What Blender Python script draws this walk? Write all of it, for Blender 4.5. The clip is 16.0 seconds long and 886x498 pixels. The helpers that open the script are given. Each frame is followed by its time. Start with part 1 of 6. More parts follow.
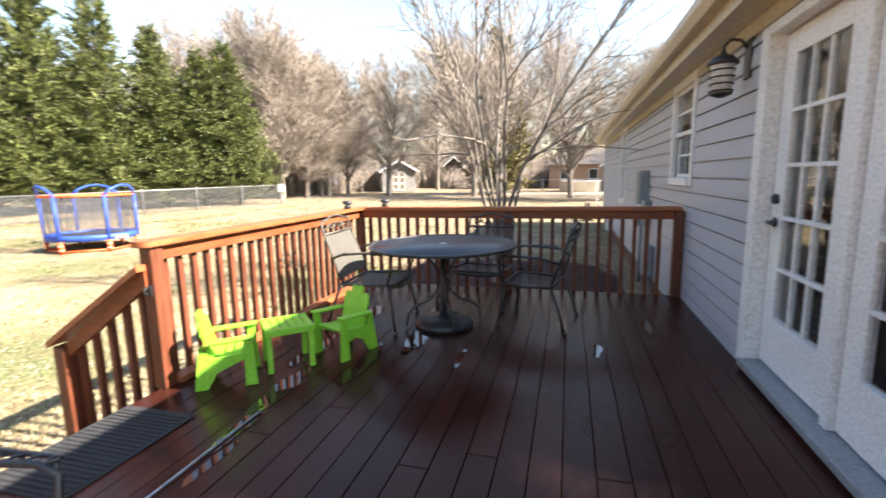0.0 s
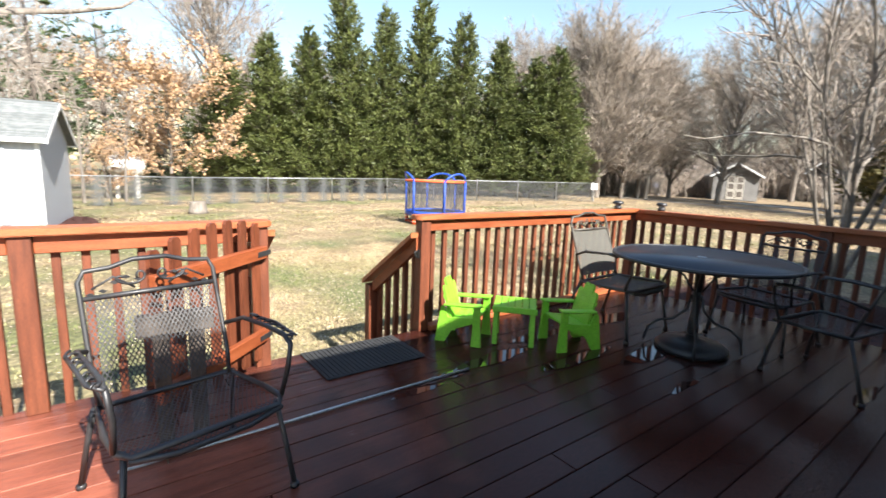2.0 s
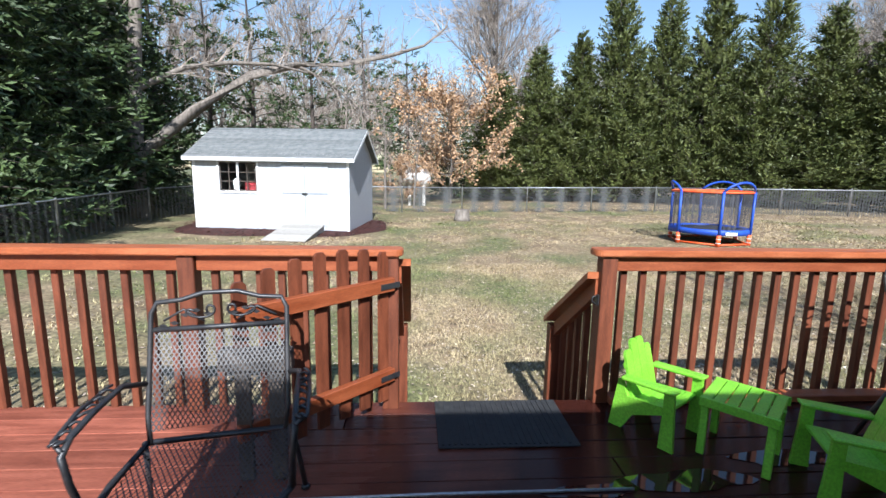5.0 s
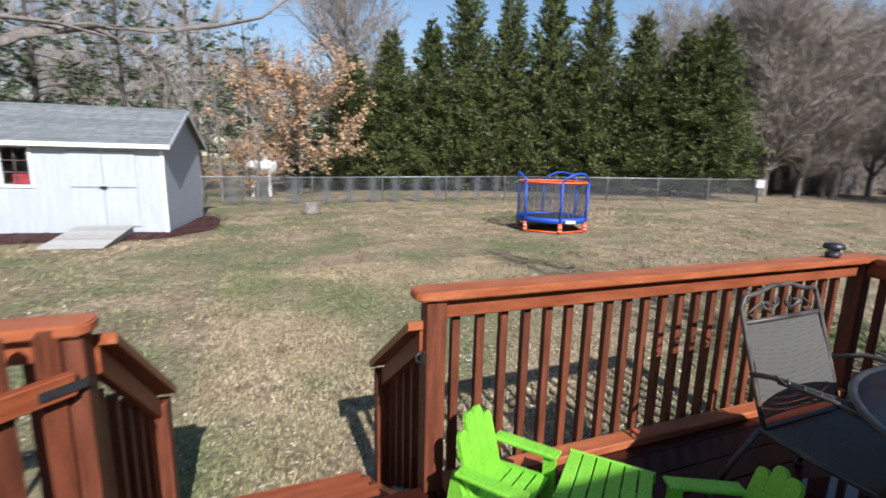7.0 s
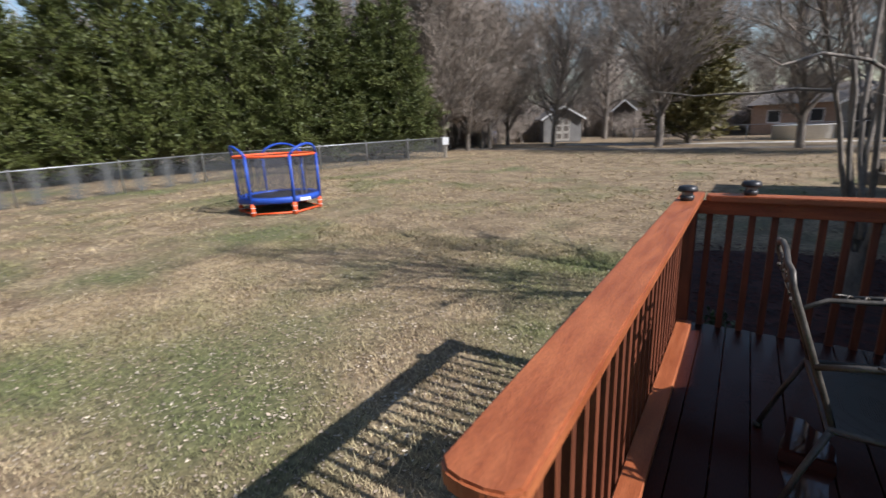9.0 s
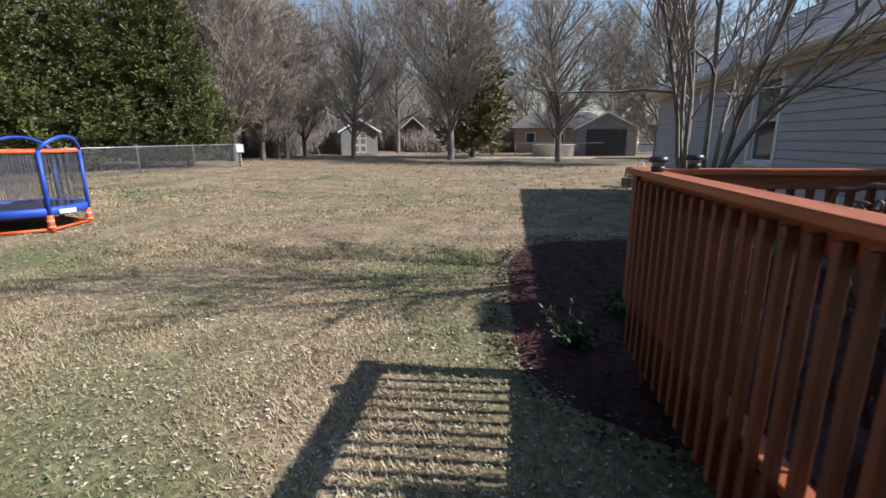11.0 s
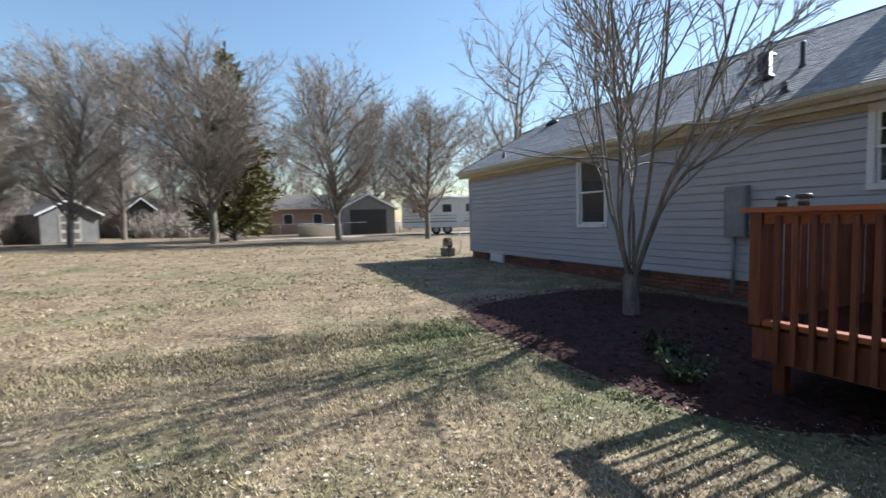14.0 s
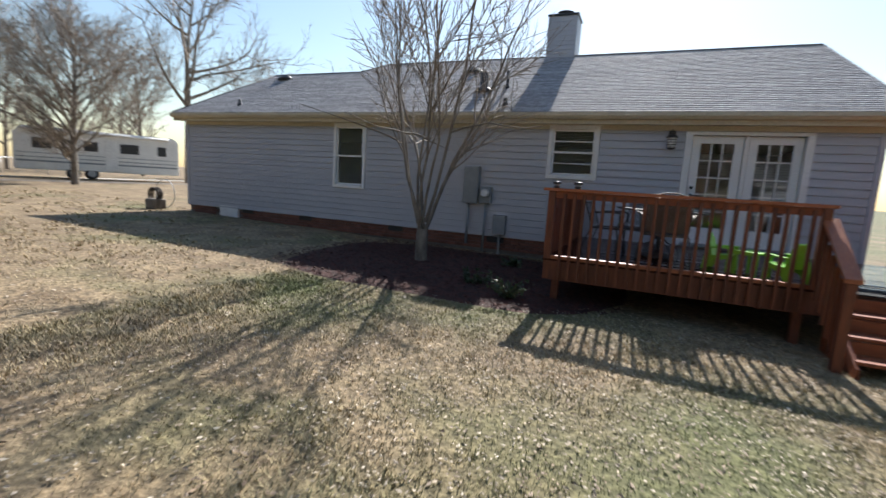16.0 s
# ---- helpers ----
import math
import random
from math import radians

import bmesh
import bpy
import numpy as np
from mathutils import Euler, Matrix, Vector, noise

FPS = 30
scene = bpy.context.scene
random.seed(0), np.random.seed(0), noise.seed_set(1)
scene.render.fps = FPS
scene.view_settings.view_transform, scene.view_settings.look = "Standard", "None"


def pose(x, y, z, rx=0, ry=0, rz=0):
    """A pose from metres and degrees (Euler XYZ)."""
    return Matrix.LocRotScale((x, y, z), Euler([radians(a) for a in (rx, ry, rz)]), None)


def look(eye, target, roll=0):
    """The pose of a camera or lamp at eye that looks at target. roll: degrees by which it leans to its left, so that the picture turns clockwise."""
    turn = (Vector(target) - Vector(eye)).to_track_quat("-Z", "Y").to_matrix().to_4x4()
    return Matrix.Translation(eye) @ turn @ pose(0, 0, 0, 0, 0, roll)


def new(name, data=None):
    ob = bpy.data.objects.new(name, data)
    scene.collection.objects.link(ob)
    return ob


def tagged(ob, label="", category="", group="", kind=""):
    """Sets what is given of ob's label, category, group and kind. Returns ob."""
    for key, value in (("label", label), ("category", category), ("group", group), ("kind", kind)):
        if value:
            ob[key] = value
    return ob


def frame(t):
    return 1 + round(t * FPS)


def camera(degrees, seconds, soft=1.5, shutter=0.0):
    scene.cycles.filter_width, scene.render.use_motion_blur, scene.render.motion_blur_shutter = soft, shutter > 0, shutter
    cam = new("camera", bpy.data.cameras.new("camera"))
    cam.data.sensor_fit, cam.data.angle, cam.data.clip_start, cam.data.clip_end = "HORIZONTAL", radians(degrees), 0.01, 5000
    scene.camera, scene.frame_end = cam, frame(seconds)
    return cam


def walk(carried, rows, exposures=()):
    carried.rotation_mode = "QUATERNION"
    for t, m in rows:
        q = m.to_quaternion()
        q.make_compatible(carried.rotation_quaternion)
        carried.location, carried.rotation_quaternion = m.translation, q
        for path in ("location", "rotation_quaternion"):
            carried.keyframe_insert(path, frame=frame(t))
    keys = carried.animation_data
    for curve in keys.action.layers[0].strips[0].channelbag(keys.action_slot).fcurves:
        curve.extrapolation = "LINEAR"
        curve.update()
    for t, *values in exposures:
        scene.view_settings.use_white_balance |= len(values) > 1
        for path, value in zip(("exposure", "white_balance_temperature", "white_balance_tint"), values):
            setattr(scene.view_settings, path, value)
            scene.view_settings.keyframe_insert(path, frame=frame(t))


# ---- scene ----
cam = camera(87.9, 16.0, shutter=0.4)
PATH = [
    (0, (0.095, 0.747, 1.751), (-0.428, 2.652, 1.439), -1.1),
    (0.5, (0.206, 0.73, 1.743), (-0.677, 2.495, 1.416), -0.6),
    (1, (0.408, 0.708, 1.769), (-0.766, 2.294, 1.441), 0.5),
    (1.5, (0.572, 0.817, 1.776), (-0.828, 2.206, 1.445), 1.7),
    (2, (0.61, 0.92, 1.735), (-0.969, 2.102, 1.407), 2.15),
    (2.5, (0.488, 1.033, 1.737), (-1.217, 2.021, 1.398), 2.80),
    (3, (0.369, 1.139, 1.77), (-1.436, 1.926, 1.430), 3.25),
    (3.5, (0.301, 1.291, 1.791), (-1.593, 1.834, 1.461), 2.90),
    (3.7, (0.287, 1.356, 1.802), (-1.637, 1.79, 1.482), 2.80),
    (5.8, (0.039, 2.069, 1.839), (-1.93, 2.17, 1.503), 0.70),
    (6, (-0.031, 2.125, 1.859), (-1.991, 2.279, 1.497), 1.00),
    (6.5, (-0.238, 2.205, 1.875), (-2.162, 2.606, 1.509), 2.50),
    (7, (-0.578, 2.293, 1.928), (-2.418, 2.99, 1.555), 1.40),
    (7.5, (-0.964, 2.359, 1.963), (-2.677, 3.312, 1.565), -0.5),
    (8, (-1.352, 2.377, 1.947), (-2.899, 3.567, 1.510), -1.8),
    (8.5, (-1.716, 2.392, 1.941), (-3.049, 3.805, 1.466), -2.4),
    (9, (-2.047, 2.361, 1.893), (-3.113, 3.974, 1.389), -2.5),
    (9.5, (-2.371, 2.404, 1.864), (-3.113, 4.188, 1.347), -1.5),
    (10, (-2.673, 2.461, 1.828), (-3.156, 4.329, 1.302), -0.6),
    (10.2, (-2.775, 2.49, 1.795), (-3.195, 4.377, 1.262), -0.3),
    (12.5, (-4.469, 2.969, 1.332), (-4.376, 4.954, 1.105), -1.7),
    (13, (-4.967, 3.195, 1.358), (-4.665, 5.164, 1.176), -1.5),
    (13.5, (-5.486, 3.358, 1.371), (-4.944, 5.279, 1.232), -2.1),
    (14, (-6.114, 3.594, 1.378), (-5.27, 5.402, 1.248), -1.4),
    (14.5, (-6.712, 3.853, 1.353), (-5.557, 5.48, 1.213), -0.3),
    (15, (-7.241, 4.133, 1.363), (-5.821, 5.531, 1.182), 0.6),
    (15.4, (-7.692, 4.401, 1.336), (-6.073, 5.554, 1.117), 2.0),
    (15.7, (-8.016, 4.568, 1.334), (-6.281, 5.532, 1.09), 2.5),
    (16, (-8.445, 4.755, 1.385), (-6.62, 5.521, 1.1), 3.6),
]
EXPOSURES = [(0.0, 2.43, 7130, 14), (0.5, 2.24, 7120, 13), (1.5, 1.86, 6760, 11), (2.5, 1.6, 6500, 9), (3.5, 1.38, 6150, 9), (6.0, 0.74, 5730, 12), (8.5, 0.5, 6130, 14), (10.0, 0.42, 6120, 15), (12.5, 1.09, 5820, 10), (14.0, 0.97, 5920, 9), (15.0, 1.07, 6120, 9), (15.5, 1.22, 6350, 11), (16.0, 0.92, 6450, 11)]
walk(cam, [(t, look(eye, target, roll)) for t, eye, target, roll in PATH], EXPOSURES)

# ---- light ----
SUN_EL, SUN_FROM = 38.0, Vector((1.0, 0.03, 0.0))
world = bpy.data.worlds.new("world")
scene.world = world
world.use_nodes = True
wn = world.node_tree.nodes
sky = wn.new("ShaderNodeTexSky")
sky.sky_type = "NISHITA"
sky.sun_disc = False
sky.sun_elevation = radians(SUN_EL)
sky.sun_rotation = math.atan2(SUN_FROM.x, SUN_FROM.y)
sky.air_density, sky.dust_density, sky.ozone_density = 1.35, 0.45, 2.2
wn["Background"].inputs["Strength"].default_value = 0.086
world.node_tree.links.new(sky.outputs[0], wn["Background"].inputs["Color"])
sun = new("sun", bpy.data.lights.new("sun", "SUN"))
sun.data.energy, sun.data.angle, sun.data.color = 5.0, radians(0.6), (1.0, 0.965, 0.915)
sun.matrix_world = look((SUN_FROM.normalized() * math.cos(radians(SUN_EL)) + Vector((0, 0, math.sin(radians(SUN_EL))))) * 40, (0, 0, 0))


# ---- materials ----
def mat(name, c1, c2, rough=0.6, rough2=None, scale=6.0, fine=70.0, bump=0.2, metal=0.0, stretch=(1, 1, 1), rand=0.0, island=0.0,
        lo=0.35, hi=0.65, c3=None, scale3=1.5, at3=0.6, spec=0.5, coat=0.0, dist=0.004, rough3=None, soft3=0.07, grit=(0.78, 1.18), tilt3=0.0):
    """A surface with two scales of noise in colour, roughness and relief; c3 lies in larger patches."""
    m = bpy.data.materials.new(name)
    m.use_nodes = True
    nt = m.node_tree
    N, L = nt.nodes, nt.links
    p = N["Principled BSDF"]
    co = N.new("ShaderNodeTexCoord")
    mp = N.new("ShaderNodeMapping")
    mp.inputs["Scale"].default_value = stretch
    L.new(co.outputs["Object"], mp.inputs["Vector"])
    vec = mp.outputs[0]
    if rand:
        inf = N.new("ShaderNodeObjectInfo")
        mul = N.new("ShaderNodeVectorMath")
        mul.operation = "MULTIPLY_ADD"
        comb = N.new("ShaderNodeCombineXYZ")
        for k in range(3):
            L.new(inf.outputs["Random"], comb.inputs[k])
        L.new(comb.outputs[0], mul.inputs[0])
        mul.inputs[1].default_value = (37, 53, 71)
        L.new(vec, mul.inputs[2])
        vec = mul.outputs[0]

    def nz(s, detail=4.0):
        n = N.new("ShaderNodeTexNoise")
        n.inputs["Scale"].default_value, n.inputs["Detail"].default_value = s, detail
        L.new(vec, n.inputs["Vector"])
        return n.outputs["Fac"]

    def rng(src, a, b, x, y):
        r = N.new("ShaderNodeMapRange")
        L.new(src, r.inputs["Value"])
        for key, v in (("From Min", a), ("From Max", b), ("To Min", x), ("To Max", y)):
            r.inputs[key].default_value = v
        return r.outputs[0]

    def mix(fac, a, b, how="MIX"):
        x = N.new("ShaderNodeMix")
        x.data_type, x.blend_type = "RGBA", how
        for sock, v in ((x.inputs[0], fac), (x.inputs[6], a), (x.inputs[7], b)):
            if isinstance(v, (int, float)):
                sock.default_value = v
            elif isinstance(v, tuple):
                sock.default_value = (*v, 1)
            else:
                L.new(v, sock)
        return x.outputs[2]

    big, small = nz(scale), nz(fine, 3.0)
    col = mix(rng(big, lo, hi, 0, 1), c1, c2)
    patch = None
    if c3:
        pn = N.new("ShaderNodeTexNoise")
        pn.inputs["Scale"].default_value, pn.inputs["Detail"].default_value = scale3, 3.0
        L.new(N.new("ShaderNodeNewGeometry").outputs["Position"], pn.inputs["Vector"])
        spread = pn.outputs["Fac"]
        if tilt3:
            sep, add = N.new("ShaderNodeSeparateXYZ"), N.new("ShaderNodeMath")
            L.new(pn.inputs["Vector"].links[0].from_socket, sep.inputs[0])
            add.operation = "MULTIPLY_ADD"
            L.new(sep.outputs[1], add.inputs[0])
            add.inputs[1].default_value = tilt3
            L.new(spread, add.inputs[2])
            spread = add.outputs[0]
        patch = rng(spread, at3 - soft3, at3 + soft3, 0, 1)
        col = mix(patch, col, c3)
    grey = N.new("ShaderNodeCombineColor")
    g = rng(small, 0.3, 0.7, *grit)
    for k in range(3):
        L.new(g, grey.inputs[k])
    col = mix(1.0, col, grey.outputs[0], "MULTIPLY")
    for amount, source in ((rand, "o"), (island, "i")):
        if amount:
            if source == "o":
                s = N.new("ShaderNodeObjectInfo").outputs["Random"]
            else:
                s = N.new("ShaderNodeNewGeometry").outputs["Random Per Island"]
            gg = N.new("ShaderNodeCombineColor")
            v = rng(s, 0, 1, 1 - amount, 1 + amount)
            for k in range(3):
                L.new(v, gg.inputs[k])
            col = mix(1.0, col, gg.outputs[0], "MULTIPLY")
    L.new(col, p.inputs["Base Color"])
    p.inputs["Metallic"].default_value = metal
    p.inputs["Specular IOR Level"].default_value = spec
    p.inputs["Coat Weight"].default_value = coat
    r2 = rough if rough2 is None else rough2
    rr = rng(big, lo, hi, rough, r2)
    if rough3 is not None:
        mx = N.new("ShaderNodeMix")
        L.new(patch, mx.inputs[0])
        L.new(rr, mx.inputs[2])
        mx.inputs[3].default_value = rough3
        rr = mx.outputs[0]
    L.new(rr, p.inputs["Roughness"])
    if bump:
        b = N.new("ShaderNodeBump")
        b.inputs["Strength"].default_value, b.inputs["Distance"].default_value = bump, dist
        L.new(small, b.inputs["Height"])
        L.new(b.outputs[0], p.inputs["Normal"])
    return m


def glass(name, tint=(0.95, 0.97, 0.97)):
    m = bpy.data.materials.new(name)
    m.use_nodes = True
    p = m.node_tree.nodes["Principled BSDF"]
    p.inputs["Base Color"].default_value = (*tint, 1)
    p.inputs["Roughness"].default_value = 0.02
    p.inputs["Transmission Weight"].default_value = 1.0
    p.inputs["IOR"].default_value = 1.45
    return m


def net(name, colour, holes, scale, rough=0.5):
    """A woven or expanded mesh: a checker of holes at real size."""
    m = bpy.data.materials.new(name)
    m.use_nodes = True
    N, L = m.node_tree.nodes, m.node_tree.links
    p = N["Principled BSDF"]
    p.inputs["Base Color"].default_value = (*colour, 1)
    p.inputs["Roughness"].default_value = rough
    co = N.new("ShaderNodeTexCoord")
    v = N.new("ShaderNodeTexVoronoi")
    v.inputs["Scale"].default_value = scale
    v.inputs["Randomness"].default_value = 0.15
    L.new(co.outputs["Object"], v.inputs["Vector"])
    c = N.new("ShaderNodeMath")
    c.operation = "GREATER_THAN"
    c.inputs[1].default_value = holes
    L.new(v.outputs["Distance"], c.inputs[0])
    L.new(c.outputs[0], p.inputs["Alpha"])
    return m


def expanded(name, colour, du, dv, wire, rough=0.45):
    """Expanded steel: diamond holes du wide and dv high, left by crossing strands."""
    m = bpy.data.materials.new(name)
    m.use_nodes = True
    N, L = m.node_tree.nodes, m.node_tree.links
    p = N["Principled BSDF"]
    p.inputs["Base Color"].default_value = (*colour, 1)
    p.inputs["Roughness"].default_value = rough
    sep = N.new("ShaderNodeSeparateXYZ")
    L.new(N.new("ShaderNodeTexCoord").outputs["Object"], sep.inputs[0])

    def calc(how, x, y):
        n = N.new("ShaderNodeMath")
        n.operation = how
        for k, v in enumerate((x, y)):
            if isinstance(v, (int, float)):
                n.inputs[k].default_value = v
            else:
                L.new(v, n.inputs[k])
        return n.outputs[0]
    u = calc("DIVIDE", sep.outputs[0], du)
    v = calc("DIVIDE", calc("SUBTRACT", sep.outputs[2], sep.outputs[1]), dv)
    strands = [calc("LESS_THAN", calc("PINGPONG", calc(how, u, v), 0.5), wire) for how in ("ADD", "SUBTRACT")]
    L.new(calc("MAXIMUM", *strands), p.inputs["Alpha"])
    return m


M = {}
# wet patches that tilt3 gathers at the shaded end, painting part of its shade
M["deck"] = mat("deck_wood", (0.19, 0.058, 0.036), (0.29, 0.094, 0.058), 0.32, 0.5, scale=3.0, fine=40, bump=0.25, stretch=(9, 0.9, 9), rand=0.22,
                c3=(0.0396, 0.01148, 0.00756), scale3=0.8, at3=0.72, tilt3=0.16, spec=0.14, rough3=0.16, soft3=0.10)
M["rail"] = mat("stained_rail", (0.1976, 0.04408, 0.01231), (0.2845, 0.07448, 0.02326), 0.5, 0.62, scale=4, fine=60, bump=0.25, stretch=(6, 1, 6), rand=0.10)
M["railx"] = mat("stained_rail_across", (0.1976, 0.04408, 0.01231), (0.2845, 0.07448, 0.02326), 0.5, 0.62, scale=4, fine=60, bump=0.25, stretch=(1, 6, 6), rand=0.10)
# weathered tops, paler also because their sunlit sheen is painted into the colour
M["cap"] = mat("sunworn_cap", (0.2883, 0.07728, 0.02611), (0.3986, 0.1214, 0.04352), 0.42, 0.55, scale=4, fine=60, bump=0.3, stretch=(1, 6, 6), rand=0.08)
# darker copy of the rail stain: shade of the outer faces painted in
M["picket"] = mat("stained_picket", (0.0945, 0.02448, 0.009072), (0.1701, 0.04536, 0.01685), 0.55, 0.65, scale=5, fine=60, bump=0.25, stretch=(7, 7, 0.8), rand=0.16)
M["siding"] = mat("vinyl_siding", (0.396, 0.4087, 0.448), (0.4356, 0.4489, 0.49), 0.42, 0.5, scale=2, fine=90, bump=0.06, stretch=(6, 0.7, 6))
M["white"] = mat("white_paint", (0.7176, 0.7176, 0.7084), (0.7636, 0.7636, 0.7544), 0.38, 0.5, scale=3, fine=60, bump=0.04)
M["cream"] = mat("cream_aluminium", (0.48, 0.424, 0.304), (0.544, 0.488, 0.368), 0.4, 0.5, scale=2, fine=40, bump=0.04)
M["shingle"] = mat("asphalt_shingle", (0.246, 0.2378, 0.2378), (0.3772, 0.3649, 0.3608), 0.85, 0.95, scale=9, fine=160, bump=0.6, stretch=(1, 1, 1), island=0.18, dist=0.008)
M["brick"] = mat("foundation_brick", (0.14, 0.0595, 0.042), (0.21, 0.091, 0.063), 0.85, 0.9, scale=7, fine=90, bump=0.5, rand=0.2)
M["mortar"] = mat("mortar", (0.1485, 0.135, 0.1215), (0.18, 0.1665, 0.1485), 0.9, scale=8, fine=100, bump=0.4)
M["concrete"] = mat("concrete", (0.468, 0.441, 0.396), (0.558, 0.531, 0.477), 0.85, 0.9, scale=2, fine=60, bump=0.3)
M["black"] = mat("black_paint", (0.018, 0.018, 0.020), (0.035, 0.034, 0.034), 0.35, 0.5, scale=12, fine=120, bump=0.15)
M["bronze"] = mat("weathered_iron", (0.055, 0.047, 0.038), (0.11, 0.096, 0.078), 0.4, 0.6, scale=14, fine=120, bump=0.2, metal=0.3)
M["mesh"] = expanded("black_steel_mesh", (0.03, 0.03, 0.032), 0.017, 0.036, 0.13)
M["mesh2"] = net("taupe_sling", (0.076, 0.072, 0.06), 0.22, 150, 0.7)
M["tabletop"] = net("pierced_tabletop", (0.035, 0.04, 0.05), 0.16, 90, 0.35)
M["green"] = mat("lime_plastic", (0.1806, 0.4816, 0.0301), (0.2322, 0.5504, 0.043), 0.35, 0.5, scale=5, fine=90, bump=0.05)
M["rubber"] = mat("rubber_mat", (0.015, 0.015, 0.016), (0.03, 0.03, 0.03), 0.8, 0.9, scale=20, fine=180, bump=0.7)
M["steel"] = mat("galvanised", (0.36, 0.37, 0.38), (0.46, 0.47, 0.48), 0.4, 0.55, scale=10, fine=80, bump=0.1, metal=0.7)
M["boxgrey"] = mat("meter_grey", (0.21, 0.231, 0.245), (0.259, 0.28, 0.294), 0.45, 0.55, scale=4, fine=60, bump=0.08)
M["water"] = mat("standing_water", (0.030, 0.0115, 0.009), (0.045, 0.017, 0.013), 0.03, 0.05, scale=6, fine=30, bump=0.015, spec=0.6)
M["blue"] = mat("blue_vinyl", (0.017, 0.0595, 0.357), (0.0255, 0.0935, 0.4675), 0.45, 0.6, scale=4, fine=50, bump=0.1)
M["orange"] = mat("orange_foam", (0.765, 0.09, 0.018), (0.855, 0.144, 0.036), 0.5, 0.6, scale=6, fine=60, bump=0.1)
M["netting"] = net("safety_net", (0.05, 0.05, 0.06), 0.54, 55, 0.8)
M["link"] = net("chain_link_wire", (0.08, 0.0825, 0.08), 0.55, 30, 0.5)
M["shedwall"] = mat("white_t111", (0.3992, 0.414, 0.4435), (0.4583, 0.4731, 0.4953), 0.5, 0.6, scale=2, fine=60, bump=0.15, stretch=(8, 8, 0.7))
M["shedroof"] = mat("grey_shingle", (0.1193, 0.1283, 0.1253), (0.179, 0.185, 0.179), 0.85, 0.95, scale=6, fine=120, bump=0.5, island=0.15)
M["redbox"] = mat("red_plastic", (0.189, 0.0135, 0.018), (0.225, 0.0225, 0.027), 0.4, scale=4, fine=40, bump=0.05)
M["greywood"] = mat("weathered_plank", (0.306, 0.289, 0.255), (0.408, 0.3825, 0.34), 0.75, 0.85, scale=4, fine=60, bump=0.3, stretch=(1, 7, 7), rand=0.15)
M["mulch"] = mat("bark_mulch", (0.019, 0.00512, 0.003206), (0.06825, 0.01496, 0.00802), 0.9, scale=12, fine=80, bump=0.8, island=0.35)
M["bark"] = mat("grey_bark", (0.12, 0.10, 0.08), (0.24, 0.205, 0.17), 0.85, 0.95, scale=9, fine=60, bump=0.5, stretch=(1, 1, 0.3))
M["palebark"] = mat("pale_bark", (0.1296, 0.108, 0.0864), (0.2448, 0.2124, 0.1764), 0.75, 0.9, scale=9, fine=60, bump=0.3, stretch=(1, 1, 0.4))
M["darkbark"] = mat("dark_bark", (0.05, 0.04, 0.032), (0.10, 0.08, 0.065), 0.9, scale=9, fine=60, bump=0.5)
M["twig"] = mat("fine_twigs", (0.2352, 0.194, 0.1588), (0.3646, 0.3058, 0.2528), 0.85, scale=3, fine=40, bump=0, island=0.3)
M["cypress"] = mat("cypress_leaf", (0.05712, 0.07475, 0.01452), (0.1142, 0.13, 0.033), 0.55, 0.65, scale=1.2, fine=20, bump=0, island=0.45)
M["pine"] = mat("pine_needles", (0.0345, 0.06037, 0.01794), (0.06899, 0.1026, 0.02915), 0.55, 0.65, scale=1.0, fine=20, bump=0, island=0.45)
M["cedar"] = mat("cedar_leaf", (0.108, 0.102, 0.036), (0.18, 0.156, 0.054), 0.6, 0.7, scale=1.0, fine=20, bump=0, island=0.4)
M["oakleaf"] = mat("dry_oak_leaf", (0.3597, 0.212, 0.1102), (0.4848, 0.3143, 0.1775), 0.6, 0.7, scale=1.5, fine=20, bump=0, island=0.35)
M["shrub"] = mat("shrub_leaf", (0.032, 0.056, 0.02), (0.072, 0.104, 0.04), 0.4, 0.5, scale=6, fine=40, bump=0, island=0.4)
M["soil"] = mat("dormant_lawn", (0.1533, 0.1043, 0.05692), (0.2709, 0.2013, 0.1162), 0.9, 0.95, scale=1.6, fine=16, bump=1.0, c3=(0.1176, 0.1175, 0.04646), scale3=0.42, tilt3=-0.006, at3=0.51, dist=0.03, soft3=0.11, grit=(0.5, 1.5))
M["blade"] = mat("dry_grass_blade", (0.3326, 0.252, 0.1373), (0.4764, 0.378, 0.2203), 0.7, 0.8, scale=1.4, fine=30, bump=0, island=0.42, c3=(0.1708, 0.189, 0.06502), scale3=0.42, tilt3=-0.006, at3=0.51, soft3=0.11)
M["leaflitter"] = mat("fallen_leaf", (0.2805, 0.1955, 0.1275), (0.544, 0.4675, 0.357), 0.7, 0.8, scale=4, fine=30, bump=0, island=0.4)
M["asphalt"] = mat("asphalt", (0.05, 0.05, 0.05), (0.075, 0.073, 0.07), 0.9, scale=3, fine=80, bump=0.4)
M["glass"] = glass("window_glass")
M["blind"] = mat("grey_blind", (0.28, 0.29, 0.28), (0.36, 0.37, 0.36), 0.6, scale=3, fine=30, bump=0)
M["dim"] = mat("dark_room", (0.10, 0.09, 0.08), (0.14, 0.13, 0.12), 0.8, scale=2, fine=20, bump=0)
M["curtain"] = mat("white_blind", (0.62, 0.62, 0.62), (0.70, 0.70, 0.70), 0.6, scale=3, fine=30, bump=0)
M["greyhouse"] = mat("grey_siding", (0.1686, 0.1637, 0.1587), (0.2182, 0.2133, 0.2034), 0.7, scale=2, fine=20, bump=0.1)
